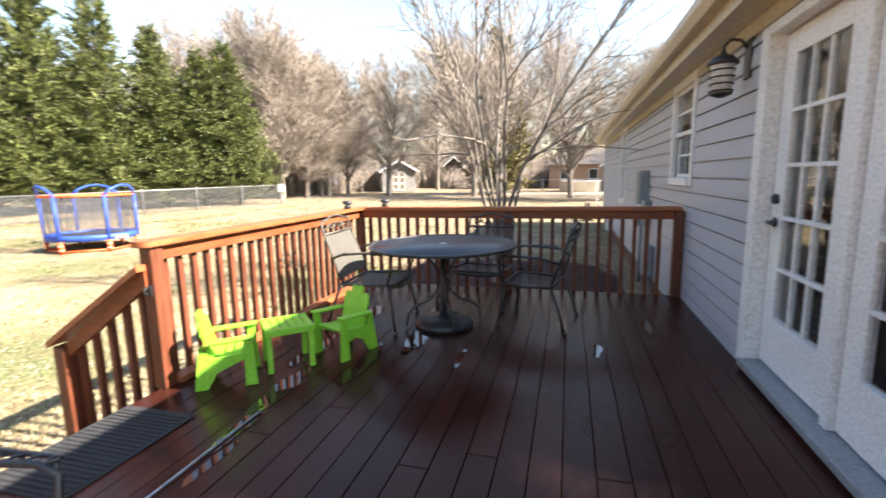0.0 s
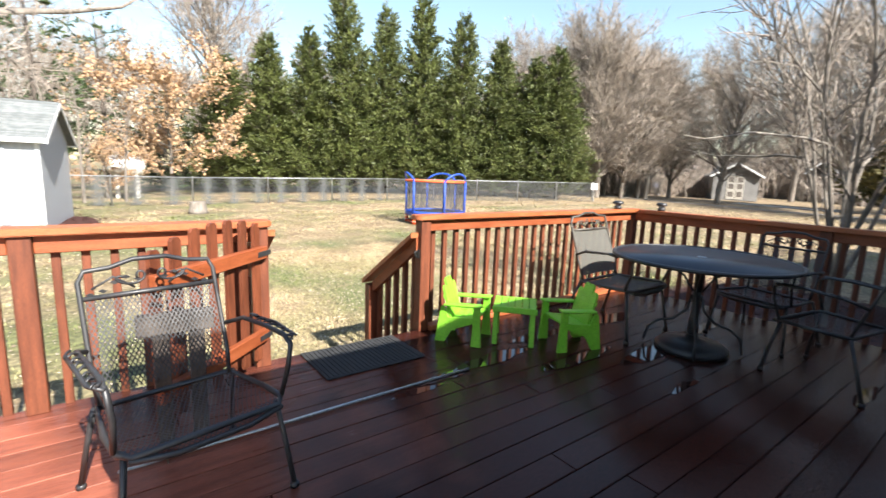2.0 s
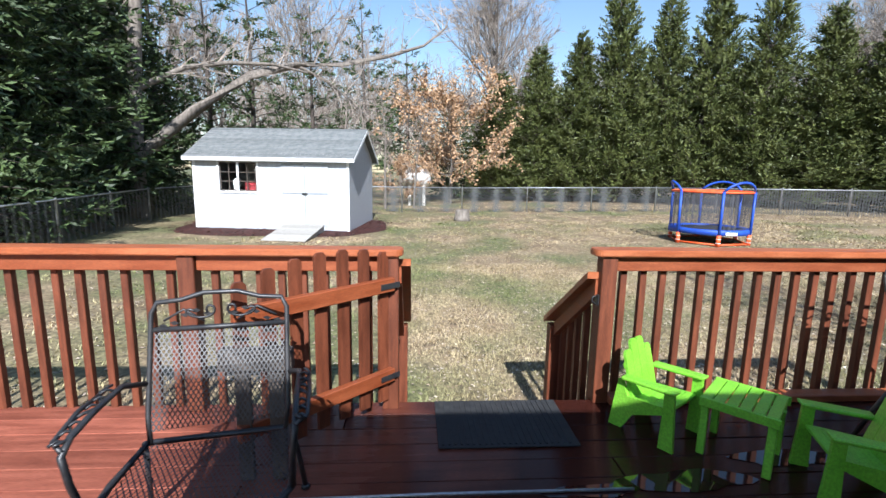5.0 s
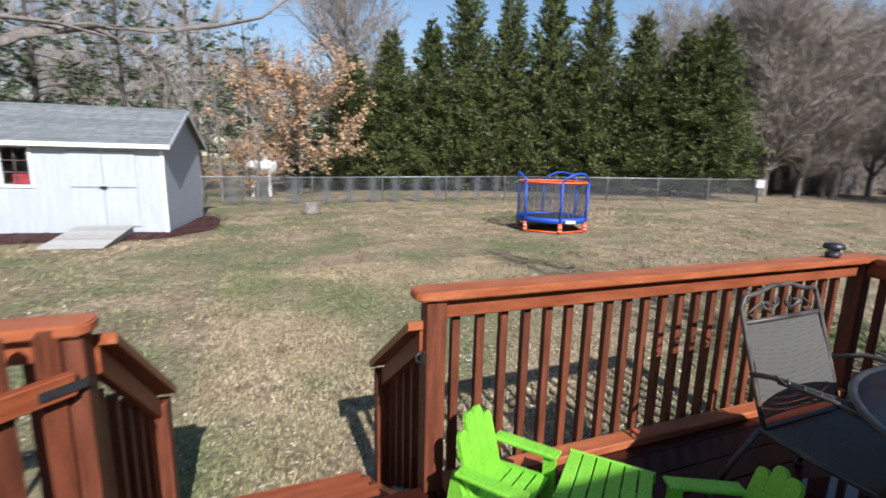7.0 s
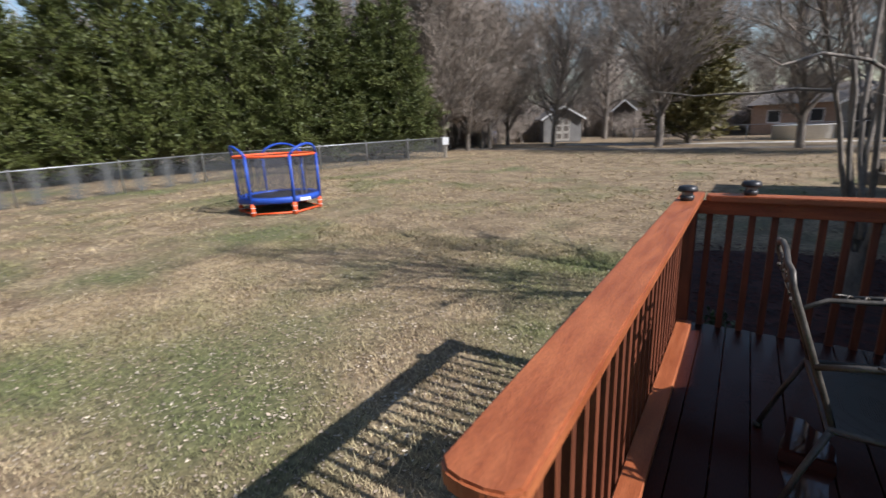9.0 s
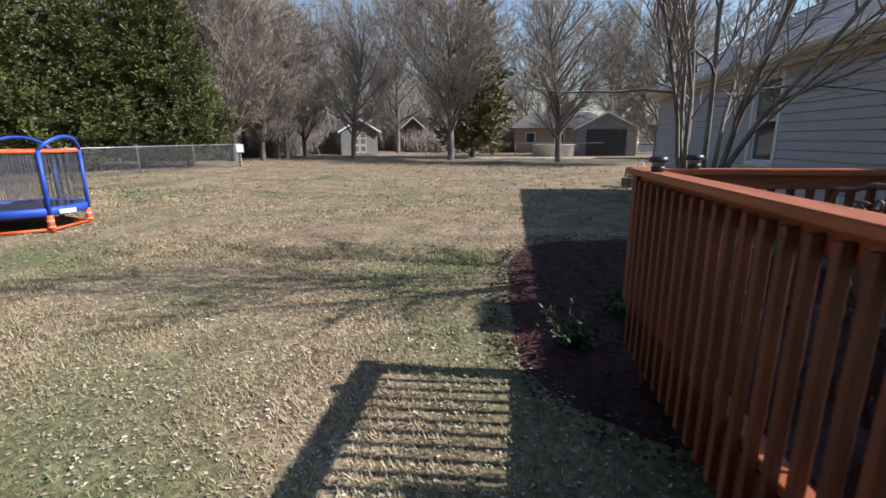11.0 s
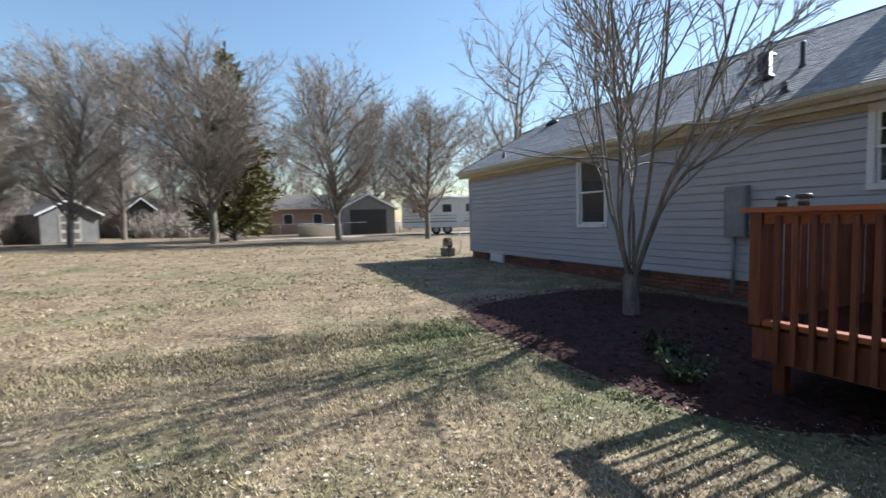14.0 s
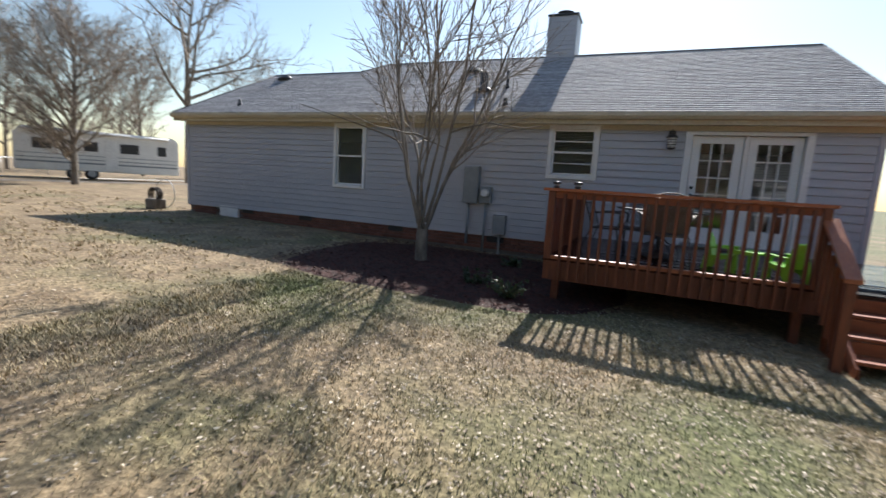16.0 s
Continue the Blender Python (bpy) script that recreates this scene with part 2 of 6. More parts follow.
M["tanhouse"] = mat("tan_brick", (0.34, 0.22, 0.16), (0.42, 0.29, 0.21), 0.8, scale=5, fine=30, bump=0.2)
M["darkroof"] = mat("dark_shingle", (0.10, 0.085, 0.075), (0.16, 0.14, 0.12), 0.9, scale=4, fine=30, bump=0.3)
M["rv"] = mat("rv_gelcoat", (0.72, 0.71, 0.68), (0.80, 0.79, 0.76), 0.3, 0.4, scale=2, fine=20, bump=0)
M["tarp"] = mat("blue_tarp", (0.05, 0.08, 0.16), (0.08, 0.11, 0.20), 0.5, scale=3, fine=20, bump=0.2)


# ---- building helpers ----
def box(bm, x0, x1, y0, y1, z0, z1, m=None, bevel=0.0):
    vs = [bm.verts.new(v) for v in ((x0, y0, z0), (x1, y0, z0), (x1, y1, z0), (x0, y1, z0), (x0, y0, z1), (x1, y0, z1), (x1, y1, z1), (x0, y1, z1))]
    fs = [bm.faces.new([vs[i] for i in f]) for f in ((3, 2, 1, 0), (4, 5, 6, 7), (0, 1, 5, 4), (1, 2, 6, 5), (2, 3, 7, 6), (3, 0, 4, 7))]
    if bevel:
        es = list({e for f in fs for e in f.edges})
        out = bmesh.ops.bevel(bm, geom=es, offset=bevel, segments=1, affect="EDGES", clamp_overlap=True)
        vs = list({v for f in out["faces"] for v in f.verts} | {v for v in vs if v.is_valid})
    if m is not None:
        bmesh.ops.transform(bm, matrix=m, verts=[v for v in vs if v.is_valid])
    return bm


def prism(bm, outline, axis, a, b):
    """A closed outline of 2D points pushed along an axis from a to b."""
    def at(p, h):
        return {"x": (h, p[0], p[1]), "y": (p[0], h, p[1]), "z": (p[0], p[1], h)}[axis]
    A = [bm.verts.new(at(p, a)) for p in outline]
    Bv = [bm.verts.new(at(p, b)) for p in outline]
    bm.faces.new(A[::-1])
    bm.faces.new(Bv)
    for i in range(len(A)):
        j = (i + 1) % len(A)
        bm.faces.new((A[i], A[j], Bv[j], Bv[i]))
    bmesh.ops.recalc_face_normals(bm, faces=bm.faces[:])
    return bm


def tube(bm, pts, r, sides=8, closed=False):
    """A round bar along points; r is one radius or one for each point."""
    pts = [Vector(p) for p in pts]
    n = len(pts)
    rs = r if isinstance(r, (list, tuple)) else [r] * n
    rings, up = [], None
    for i in range(n):
        a, b = (pts[i - 1], pts[(i + 1) % n]) if closed else (pts[max(0, i - 1)], pts[min(n - 1, i + 1)])
        d = (b - a).normalized()
        if up is None:
            up = d.orthogonal().normalized()
        up = (up - d * up.dot(d)).normalized()
        side = d.cross(up)
        rings.append([bm.verts.new(pts[i] + (up * math.cos(k * math.tau / sides) + side * math.sin(k * math.tau / sides)) * rs[i]) for k in range(sides)])
    for i in range(n if closed else n - 1):
        A, Bv = rings[i], rings[(i + 1) % n]
        for k in range(sides):
            f = bm.faces.new((A[k], A[(k + 1) % sides], Bv[(k + 1) % sides], Bv[k]))
            f.smooth = True
    if not closed:
        bm.faces.new(rings[0][::-1])
        bm.faces.new(rings[-1])
    return bm


def lathe(bm, profile, cx=0, cy=0, sides=24):
    """A turned shape from (radius, height) points."""
    rings = [[bm.verts.new((cx + r * math.cos(k * math.tau / sides), cy + r * math.sin(k * math.tau / sides), z)) for k in range(sides)] for r, z in profile]
    for A, Bv in zip(rings, rings[1:]):
        for k in range(sides):
            f = bm.faces.new((A[k], A[(k + 1) % sides], Bv[(k + 1) % sides], Bv[k]))
            f.smooth = True
    bm.faces.new(rings[0][::-1])
    bm.faces.new(rings[-1])
    return bm


def nb():
    return bmesh.new()


def data(bm, name, material):
    me = bpy.data.meshes.new(name)
    bm.to_mesh(me)
    bm.free()
    me.materials.append(material)
    return me


def part(name, bm, material, parent, label=""):
    ob = new(name, data(bm, name, material))
    ob.parent = parent
    return tagged(ob, label)


def piece(name, me, parent, at=(0, 0, 0)):
    ob = new(name, me)
    ob.parent = parent
    ob.location = at
    return ob


def thing(name, at, label, category, group="", kind="", rz=0):
    ob = new(name)
    ob.matrix_world = pose(*at, 0, 0, rz)
    ob.empty_display_size = 0.1
    return tagged(ob, label, category, group, kind)


def solid(name, verts, faces, material, smooth=False):
    me = bpy.data.meshes.new(name)
    me.from_pydata(verts, [], faces)
    me.materials.append(material)
    if smooth:
        me.shade_smooth()
    return me


def gz(x, y):
    """The lawn's height: a faint rise away from the deck."""
    return -0.17 + 0.018 * min(max(y - 3, 0), 20) + 0.014 * min(max(-x - 8, 0), 16)


# ---- ground ----
def build_ground():
    def steps(lo, hi, mid0, mid1, fine):
        inner = list(np.arange(mid0, mid1 + 1e-6, fine))
        low, high, s = [], [], fine
        v = mid0
        while v > lo:
            s *= 1.5
            v -= s
            low.append(max(v, lo))
        v, s = mid1, fine
        while v < hi:
            s *= 1.5
            v += s
            high.append(min(v, hi))
        return low[::-1] + inner + high
    xs, ys = steps(-900, 900, -24, 6, 0.5), steps(-900, 900, -12, 30, 0.5)
    vs = []
    for y in ys:
        for x in xs:
            h = gz(x, y)
            if -24 < x < 6 and -12 < y < 30:
                h += 0.02 * noise.noise(Vector((x * 0.6, y * 0.6, 0)))
            vs.append((x, y, h))
    w = len(xs)
    fs = [(j * w + i, j * w + i + 1, (j + 1) * w + i + 1, (j + 1) * w + i) for j in range(len(ys) - 1) for i in range(w - 1)]
    ob = new("ground", solid("ground", vs, fs, M["soil"], True))
    tagged(ob, "wide dormant lawn, straw coloured with green patches", "lawn", kind="structure")


build_ground()
DECK_X0, DECK_X1, DECK_Y0, DECK_Y1, DZ = -2.33, 1.235, -2.3, 5.86, 0.48


# ---- deck ----
def build_deck():
    deck = thing("deck", (0, 0, 0), "raised wooden deck stained dark red brown, wet with puddles, colour darkened towards the shaded end", "deck", kind="structure")
    frame_bm = nb()
    box(frame_bm, DECK_X0 + 0.01, DECK_X0 + 0.05, DECK_Y0, DECK_Y1, 0.2, DZ - 0.03)
    # outer rim takes the picket colour with its painted shade
    part("rim_joist", frame_bm, M["picket"], deck)
    bm = nb()
    box(bm, DECK_X0 + 0.05, DECK_X1, DECK_Y1 - 0.05, DECK_Y1 - 0.01, 0.2, DZ - 0.03)
    part("rim_joist", bm, M["railx"], deck)
    bm = nb()
    box(bm, DECK_X0 + 0.05, DECK_X1, DECK_Y0, DECK_Y0 + 0.04, 0.2, DZ - 0.03)
    part("rim_joist", bm, M["railx"], deck)
    for i in range(14):
        y = DECK_Y0 + 0.5 + i * 0.55
        bm = nb()
        box(bm, DECK_X0 + 0.05, DECK_X1, y, y + 0.04, 0.26, DZ - 0.03)
        part("joist", bm, M["railx"], deck)
    for x in (-2.2, -0.5, 1.0):
        for y in (-2.1, 0.2, 3.0, 5.7):
            bm = nb()
            box(bm, x - 0.045, x + 0.045, y - 0.045, y + 0.045, -0.3, 0.26, bevel=0.004)
            part("post", bm, M["picket"], deck)
    n = 25
    w = (DECK_X1 - DECK_X0) / n
    rnd = random.Random(5)
    for i in range(n):
        x = DECK_X0 + (i + 0.5) * w
        cut = DECK_Y0 + (3.3 if i % 2 else 5.1) + rnd.uniform(-0.5, 0.5)
        for a, b in ((DECK_Y0 - 0.015, cut - 0.003), (cut + 0.003, DECK_Y1 + 0.015)):
            bm = nb()
            box(bm, -w / 2 + 0.002, w / 2 - 0.002, a, b, -0.028, rnd.uniform(-0.0015, 0.0015), bevel=0.0025)
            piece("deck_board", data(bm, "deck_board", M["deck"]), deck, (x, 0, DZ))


def rail_run(name, label, p0, p1, posts, end_cap=(0, 0), skip=()):
    """A straight run of railing: cap, top rail, posts and balusters fixed outside the rim. p0, p1 on plan."""
    a, b = Vector((*p0, 0)), Vector((*p1, 0))
    d = (b - a).normalized()
    ln = (b - a).length
    rz = math.degrees(math.atan2(d.y, d.x))
    run = thing(name, (p0[0], p0[1], DZ), label, "railing", "deck railings", rz=rz)
    mt = M["railx"]
    bm = nb()
    e0, e1 = end_cap
    outline = [(-e0, -0.07), (ln + e1, -0.07), (ln + e1, 0.07), (-e0, 0.07)]
    if e0 > 0.03:
        outline = [(-e0 + 0.03, -0.07), (ln + e1, -0.07), (ln + e1, 0.07), (-e0 + 0.03, 0.07), (-e0 + 0.008, 0.05), (-e0, 0.02), (-e0, -0.02), (-e0 + 0.008, -0.05)]
    elif e1 > 0.03:
        outline = [(-e0, -0.07), (ln + e1 - 0.03, -0.07), (ln + e1 - 0.008, -0.05), (ln + e1, -0.02), (ln + e1, 0.02), (ln + e1 - 0.008, 0.05), (ln + e1 - 0.03, 0.07), (-e0, 0.07)]
    prism(bm, outline, "z", 0.89, 0.928)
    bmesh.ops.bevel(bm, geom=bm.edges[:], offset=0.006, segments=2, affect="EDGES")
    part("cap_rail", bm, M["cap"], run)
    for k in range(len(posts)):
        x = posts[k]
        if x not in skip:
            bm = nb()
            box(bm, x - 0.044, x + 0.044, -0.044, 0.044, 0.0, 0.888, bevel=0.004)
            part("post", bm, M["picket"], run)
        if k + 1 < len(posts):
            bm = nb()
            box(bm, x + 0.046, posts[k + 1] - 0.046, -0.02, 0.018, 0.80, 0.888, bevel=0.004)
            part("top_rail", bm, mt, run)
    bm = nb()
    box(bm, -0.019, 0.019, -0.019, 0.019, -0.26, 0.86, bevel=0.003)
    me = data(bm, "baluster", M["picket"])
    x = posts[0] + 0.115
    while x < posts[-1] - 0.08:
        if all(abs(x - q) > 0.07 for q in posts):
            piece("baluster", me, run, (x, 0.04, 0))
        x += 0.119
    return run


def build_rails():
    X = DECK_X0 + 0.04
    XA = DECK_X0 + 0.005
    run = rail_run("deck_railing", "red stained wooden deck railing beside the gate opening, sunlit", (XA, 2.92), (XA, DECK_Y1 - 0.04), (0, 2.90), (0.095, 0.11))
    # foot board in the cap colour, which carries painted sunlight
    bm = nb()
    box(bm, 0.046, 2.854, -0.075, 0.018, 0.002, 0.045, bevel=0.005)
    part("bottom_rail", bm, M["cap"], run, "sun worn board along the foot of the railing, sunlight put into its colour")
    latch = nb()
    box(latch, -0.05, -0.042, -0.025, 0.03, 0.59, 0.66, bevel=0.003)
    tube(latch, [(-0.052, 0.0, 0.6), (-0.075, 0.0, 0.615), (-0.075, 0.0, 0.64), (-0.052, 0, 0.65)], 0.006, 6)
    part("gate_latch", latch, M["black"], run, "black steel gate latch")
    rail_run("deck_railing", "red stained wooden deck railing, far side, shaded", (XA + 0.13, DECK_Y1 - 0.04), (DECK_X1 - 0.045, DECK_Y1 - 0.04), (-0.13, 1.655, 3.365), (0.045, -0.002), (-0.13,))
    rail_run("deck_railing", "red stained wooden deck railing facing the lawn, sunlit", (X, DECK_Y0 + 0.05), (X, 1.68), (0, 1.44, 2.85, 3.93), (0.02, 0.07))
    rail_run("deck_railing", "red stained wooden deck railing at the end", (DECK_X1 - 0.1, DECK_Y0 + 0.05), (X + 0.13, DECK_Y0 + 0.05), (0, 1.7, 3.2), (0, 0))


def build_stairs():
    st = thing("deck_steps", (DECK_X0, 2.23, gz(-3, 2)), "short flight of red stained wooden deck steps", "steps")
    top = DZ - gz(-3, 2)
    rise = top / 4
    for k in range(3):
        z = top - rise * (k + 1)
        x = -0.02 - k * 0.28
        for j in range(2):
            bm = nb()
            box(bm, x - 0.14 * (j + 1) + 0.004, x - 0.14 * j - 0.002, -0.53, 0.53, z - 0.035, z, bevel=0.004)
            part("tread", bm, M["rail"], st)
        bm = nb()
        box(bm, x - 0.022, x - 0.004, -0.5, 0.5, z + 0.002, z + rise - 0.037)
        part("riser", bm, M["rail"], st)
    for s in (-1, 1):
        bm = nb()
        prism(bm, [(0.0, 0.0), (0.0, top - 0.04), (-0.05, top - 0.04), (-0.9, 0.1), (-0.9, 0.0)], "y", 0.53 * s - 0.018, 0.53 * s + 0.018)
        part("stringer", bm, M["rail"], st)
    for s, y in ((-1, -0.51), (1, 0.65)):
        hr = thing("stair_rail", (DECK_X0, 2.23 + y, gz(-3, 2)), "short sloping stained wooden stair railing with pickets", "railing", "stair rails")
        up = 0.07 if s < 0 else 0.0
        bm = nb()
        xe = -0.76
        box(bm, xe - 0.045, xe + 0.045, -0.045, 0.045, 0.0, 0.87, bevel=0.004)
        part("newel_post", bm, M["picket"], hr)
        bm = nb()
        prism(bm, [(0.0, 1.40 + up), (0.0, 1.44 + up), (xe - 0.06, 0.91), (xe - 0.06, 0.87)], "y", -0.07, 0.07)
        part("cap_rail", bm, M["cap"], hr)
        bm = nb()
        prism(bm, [(0.0, 1.30 + up), (0.0, 1.395 + up), (xe + 0.05, 0.90), (xe + 0.05, 0.80)], "y", -0.02, 0.018)
        part("top_rail", bm, M["railx"], hr)
        for i in range(5):
            x = -0.10 - i * 0.141
            zt = 1.33 + (x / xe) * (0.83 - 1.33)
            zb = 0.62 + (x / xe) * (0.1 - 0.62)
            bm = nb()
            box(bm, x - 0.019, x + 0.019, 0.02 * s, 0.02 * s + 0.038 * s if s > 0 else 0.02 * s - 0.038, zb, zt)
            bmesh.ops.recalc_face_normals(bm, faces=bm.faces[:])
            part("baluster", bm, M["picket"], hr)


def build_gate():
    ang = -46.5
    g = thing("deck_gate", (-2.24, 1.68, DZ + 0.04), "stained wooden picket gate swung open against the railing", "gate", rz=ang)
    n, W = 7, 0.86
    for i in range(n):
        x = 0.045 + i * (W - 0.09) / (n - 1)
        top = 0.92 - 0.08 * ((i - 2.5) / 3.5) ** 2
        bm = nb()
        prism(bm, [(x - 0.03, 0.03), (x + 0.03, 0.03), (x + 0.03, top - 0.016), (x + 0.016, top), (x - 0.016, top), (x - 0.03, top - 0.016)], "y", -0.019, 0.0)
        part("picket", bm, M["picket"], g)
    for z in (0.15, 0.665):
        bm = nb()
        box(bm, 0.0, W, 0.002, 0.04, z, z + 0.075, bevel=0.004)
        part("gate_rail", bm, M["railx"], g)
    for z in (0.185, 0.70):
        bm = nb()
        box(bm, -0.03, 0.1, 0.041, 0.045, z - 0.015, z + 0.015)
        part("hinge", bm, M["black"], g, "black steel hinge")
    # brown picket panel; its dark colour stands in for the house's shade
    p = thing("picket_panel", (-1.66, 1.15, DZ + 0.002), "short picket panel beside the open gate, shade painted into its dark colour", "panel")
    for y in (-0.06, 0.08):
        bm = nb()
        box(bm, -0.012, 0.012, y - 0.032, y + 0.032, 0.0, 0.51, bevel=0.003)
        part("picket", bm, M["darkbark"], p)
    bm = nb()
    box(bm, -0.03, 0.03, -0.15, 0.15, 0.51, 0.60, bevel=0.005)
    part("rail", bm, M["darkbark"], p)


build_deck()
build_rails()
build_stairs()
build_gate()


# ---- house ----
HX, HY0, HY1, HX2 = 1.24, 1.25, 17.15, 7.3
EAVE = (1.0, 2.90)
SLOPE = 0.584
RIDGE_LO, RIDGE_HI = 3.68, 4.25
OPENINGS = [(2.27, 4.04, 0.52, 2.56), (5.71, 6.54, 1.69, 2.60), (11.08, 11.86, 1.19, 2.60)]


def roof_z(x):
    return EAVE[1] + (x - EAVE[0]) * SLOPE


def build_house():
    h = thing("house", (HX, 9.0, 0.0), "single storey house, pale grey vinyl siding, grey shingle roof", "house")
    ox, oy = HX, 9.0

    def put(name, bm, m, label=""):
        bmesh.ops.translate(bm, vec=(-ox, -oy, 0), verts=bm.verts[:])
        return part(name, bm, m, h, label)
    # wall sheets between and round the openings
    bm = nb()
    y = HY0
    for a, b, z0, z1 in OPENINGS:
        box(bm, HX + 0.012, HX + 0.16, y, a, 0.28, 2.72)
        box(bm, HX + 0.012, HX + 0.16, a, b, 0.28, z0)
        if z1 < 2.71:
            box(bm, HX + 0.012, HX + 0.16, a, b, z1, 2.72)
        y = b
    box(bm, HX + 0.012, HX + 0.16, y, HY1, 0.28, 2.72)
    put("wall", bm, M["siding"])
    for yy in (HY0, HY1 - 0.15):
        bm = nb()
        prism(bm, [(HX + 0.012, 0.28), (HX2, 0.28), (HX2, 2.72), (HX + 0.012, 2.72)], "y", yy, yy + 0.15)
        put("wall", bm, M["siding"])
    bm = nb()
    box(bm, HX2 - 0.15, HX2, HY0 + 0.15, HY1 - 0.15, 0.28, 2.72)
    put("wall", bm, M["siding"])
    bm = nb()
    box(bm, HX + 0.16, HX2 - 0.15, HY0 + 0.15, HY1 - 0.15, 0.40, 0.50)
    put("floor_slab", bm, M["dim"])
    bm = nb()
    box(bm, HX + 0.16, HX2 - 0.15, HY0 + 0.15, HY1 - 0.15, 2.70, 2.72)
    put("ceiling", bm, M["dim"])
    # foundation
    bm = nb()
    box(bm, HX + 0.06, HX2, HY0 + 0.03, HY1 - 0.03, -0.4, 0.30)
    put("foundation", bm, M["mortar"])
    for y, z in ((7.4, 0.16), (9.9, 0.17), (12.6, 0.18), (14.6, 0.2)):
        bm = nb()
        box(bm, HX + 0.005, HX + 0.07, y, y + 0.4, z, z + 0.12)
        put("foundation_vent", bm, M["black"], "dark foundation vent")
    bm = nb()
    box(bm, HX - 0.02, HX + 0.05, 15.15, 15.85, 0.02, 0.36, bevel=0.006)
    put("crawlspace_hatch", bm, M["white"], "white crawlspace hatch")
    # corner boards
    for y in (HY0, HY1 - 0.09):
        bm = nb()
        box(bm, HX - 0.028, HX + 0.02, y, y + 0.09, 0.30, 2.70, bevel=0.003)
        put("corner_board", bm, M["siding"])
    # eaves
    bm = nb()
    box(bm, EAVE[0] + 0.02, HX + 0.01, HY0 - 0.25, HY1 + 0.25, 2.695, 2.715)
    put("soffit", bm, M["cream"], "cream soffit")
    bm = nb()
    box(bm, EAVE[0], EAVE[0] + 0.02, HY0 - 0.25, HY1 + 0.25, 2.68, 2.86)
    put("fascia", bm, M["cream"])
    bm = nb()
    g = [(EAVE[0] - 0.005, 2.88), (EAVE[0] - 0.005, 2.765), (EAVE[0] - 0.08, 2.765), (EAVE[0] - 0.12, 2.82), (EAVE[0] - 0.12, 2.88), (EAVE[0] - 0.112, 2.88), (EAVE[0] - 0.112, 2.825), (EAVE[0] - 0.076, 2.775), (EAVE[0] - 0.014, 2.775), (EAVE[0] - 0.014, 2.88)]
    prism(bm, g, "y", HY0 - 0.25, HY1 + 0.25)
    put("gutter", bm, M["cream"], "cream gutter")
    bm = nb()
    box(bm, HX - 0.03, HX + 0.008, HY0, HY1, 2.60, 2.694)
    put("frieze", bm, M["cream"])
    # shingle courses: overlapping strips with the roof's stepped outline
    vs, fs = [], []
    rnd = random.Random(9)
    n = 42
    dx = (RIDGE_HI - EAVE[0] + 0.04) / n
    for i in range(n):
        x0, x1 = EAVE[0] - 0.04 + i * dx, EAVE[0] - 0.04 + (i + 1) * dx + 0.02
        ya, yb = 0.98 + (x0 - EAVE[0]) * 0.168, 17.42 - (x0 - EAVE[0]) * 0.468
        if x0 > RIDGE_LO:
            yb = 12.85 - (x0 - RIDGE_LO) * 1.14
        y = ya - rnd.uniform(0, 0.6)
        while y < yb:
            e = min(y + 0.93, yb)
            s = max(y, ya)
            if e > s:
                lift = 0.012 + rnd.uniform(0, 0.004)
                k = len(vs)
                for yy in (s, e - 0.004):
                    vs += [(x0 - ox, yy - oy, roof_z(x0) + lift + 0.02), (x1 - ox, yy - oy, roof_z(x1) + 0.004 + 0.02), (x0 - ox, yy - oy, roof_z(x0) + 0.0)]
                fs += [(k, k + 1, k + 4, k + 3), (k, k + 3, k + 5, k + 2)]
            y += 0.93
    ob = new("shingle_course", solid("shingle_course", vs, fs, M["shingle"]))
    ob.parent = h
    tagged(ob, "grey asphalt shingles", kind="stuff")
    # roof body: front plane, hips and back slope
    zl, zh, ze = roof_z(RIDGE_LO), roof_z(RIDGE_HI), EAVE[1]
    rv = [(EAVE[0], 0.98, ze), (EAVE[0], 17.42, ze), (RIDGE_LO, 16.1, zl), (RIDGE_LO, 12.85, zl), (RIDGE_HI, 12.2, zh), (RIDGE_HI, 1.55, zh),
          (7.65, 0.98, ze), (7.65, 17.42, ze)]
    bm = nb()
    q = [bm.verts.new((x, y, z - 0.004)) for x, y, z in rv]
    for f in ((0, 1, 2, 3, 4, 5), (1, 7, 2), (7, 3, 2), (7, 4, 3), (7, 6, 5, 4), (6, 0, 5), (0, 6, 7, 1)):
        bm.faces.new([q[i] for i in f])
    put("roof", bm, M["shingle"])
    for p0, p1 in (((RIDGE_HI, 1.55, zh), (RIDGE_HI, 12.2, zh)), ((RIDGE_LO, 12.85, zl), (RIDGE_LO, 16.1, zl)), ((RIDGE_HI, 12.2, zh), (RIDGE_LO, 12.85, zl)), ((EAVE[0], 17.42, ze), (RIDGE_LO, 16.1, zl))):
        bm = nb()
        tube(bm, [Vector(p0) + Vector((0, 0, 0.015)), Vector(p1) + Vector((0, 0, 0.015))], 0.035, 6)
        put("ridge_cap", bm, M["darkroof"])
    # chimney chase, vents and pipe boots
    ch = nb()
    box(ch, 4.2, 4.9, 6.76, 7.47, 4.3, 5.82, bevel=0.005)
    c = put("chimney", ch, M["siding"], "chimney chase clad in pale siding")
    bm = nb()
    prism(bm, [(4.183 - ox, 6.743 - oy), (4.917 - ox, 6.743 - oy), (4.917 - ox, 7.487 - oy), (4.183 - ox, 7.487 - oy)], "z", 0, 0.108)
    band = data(bm, "clapboard", M["siding"])
    for i in range(9):
        piece("clapboard", band, c, (0, 0, 4.75 + i * 0.115))
    bm = nb()
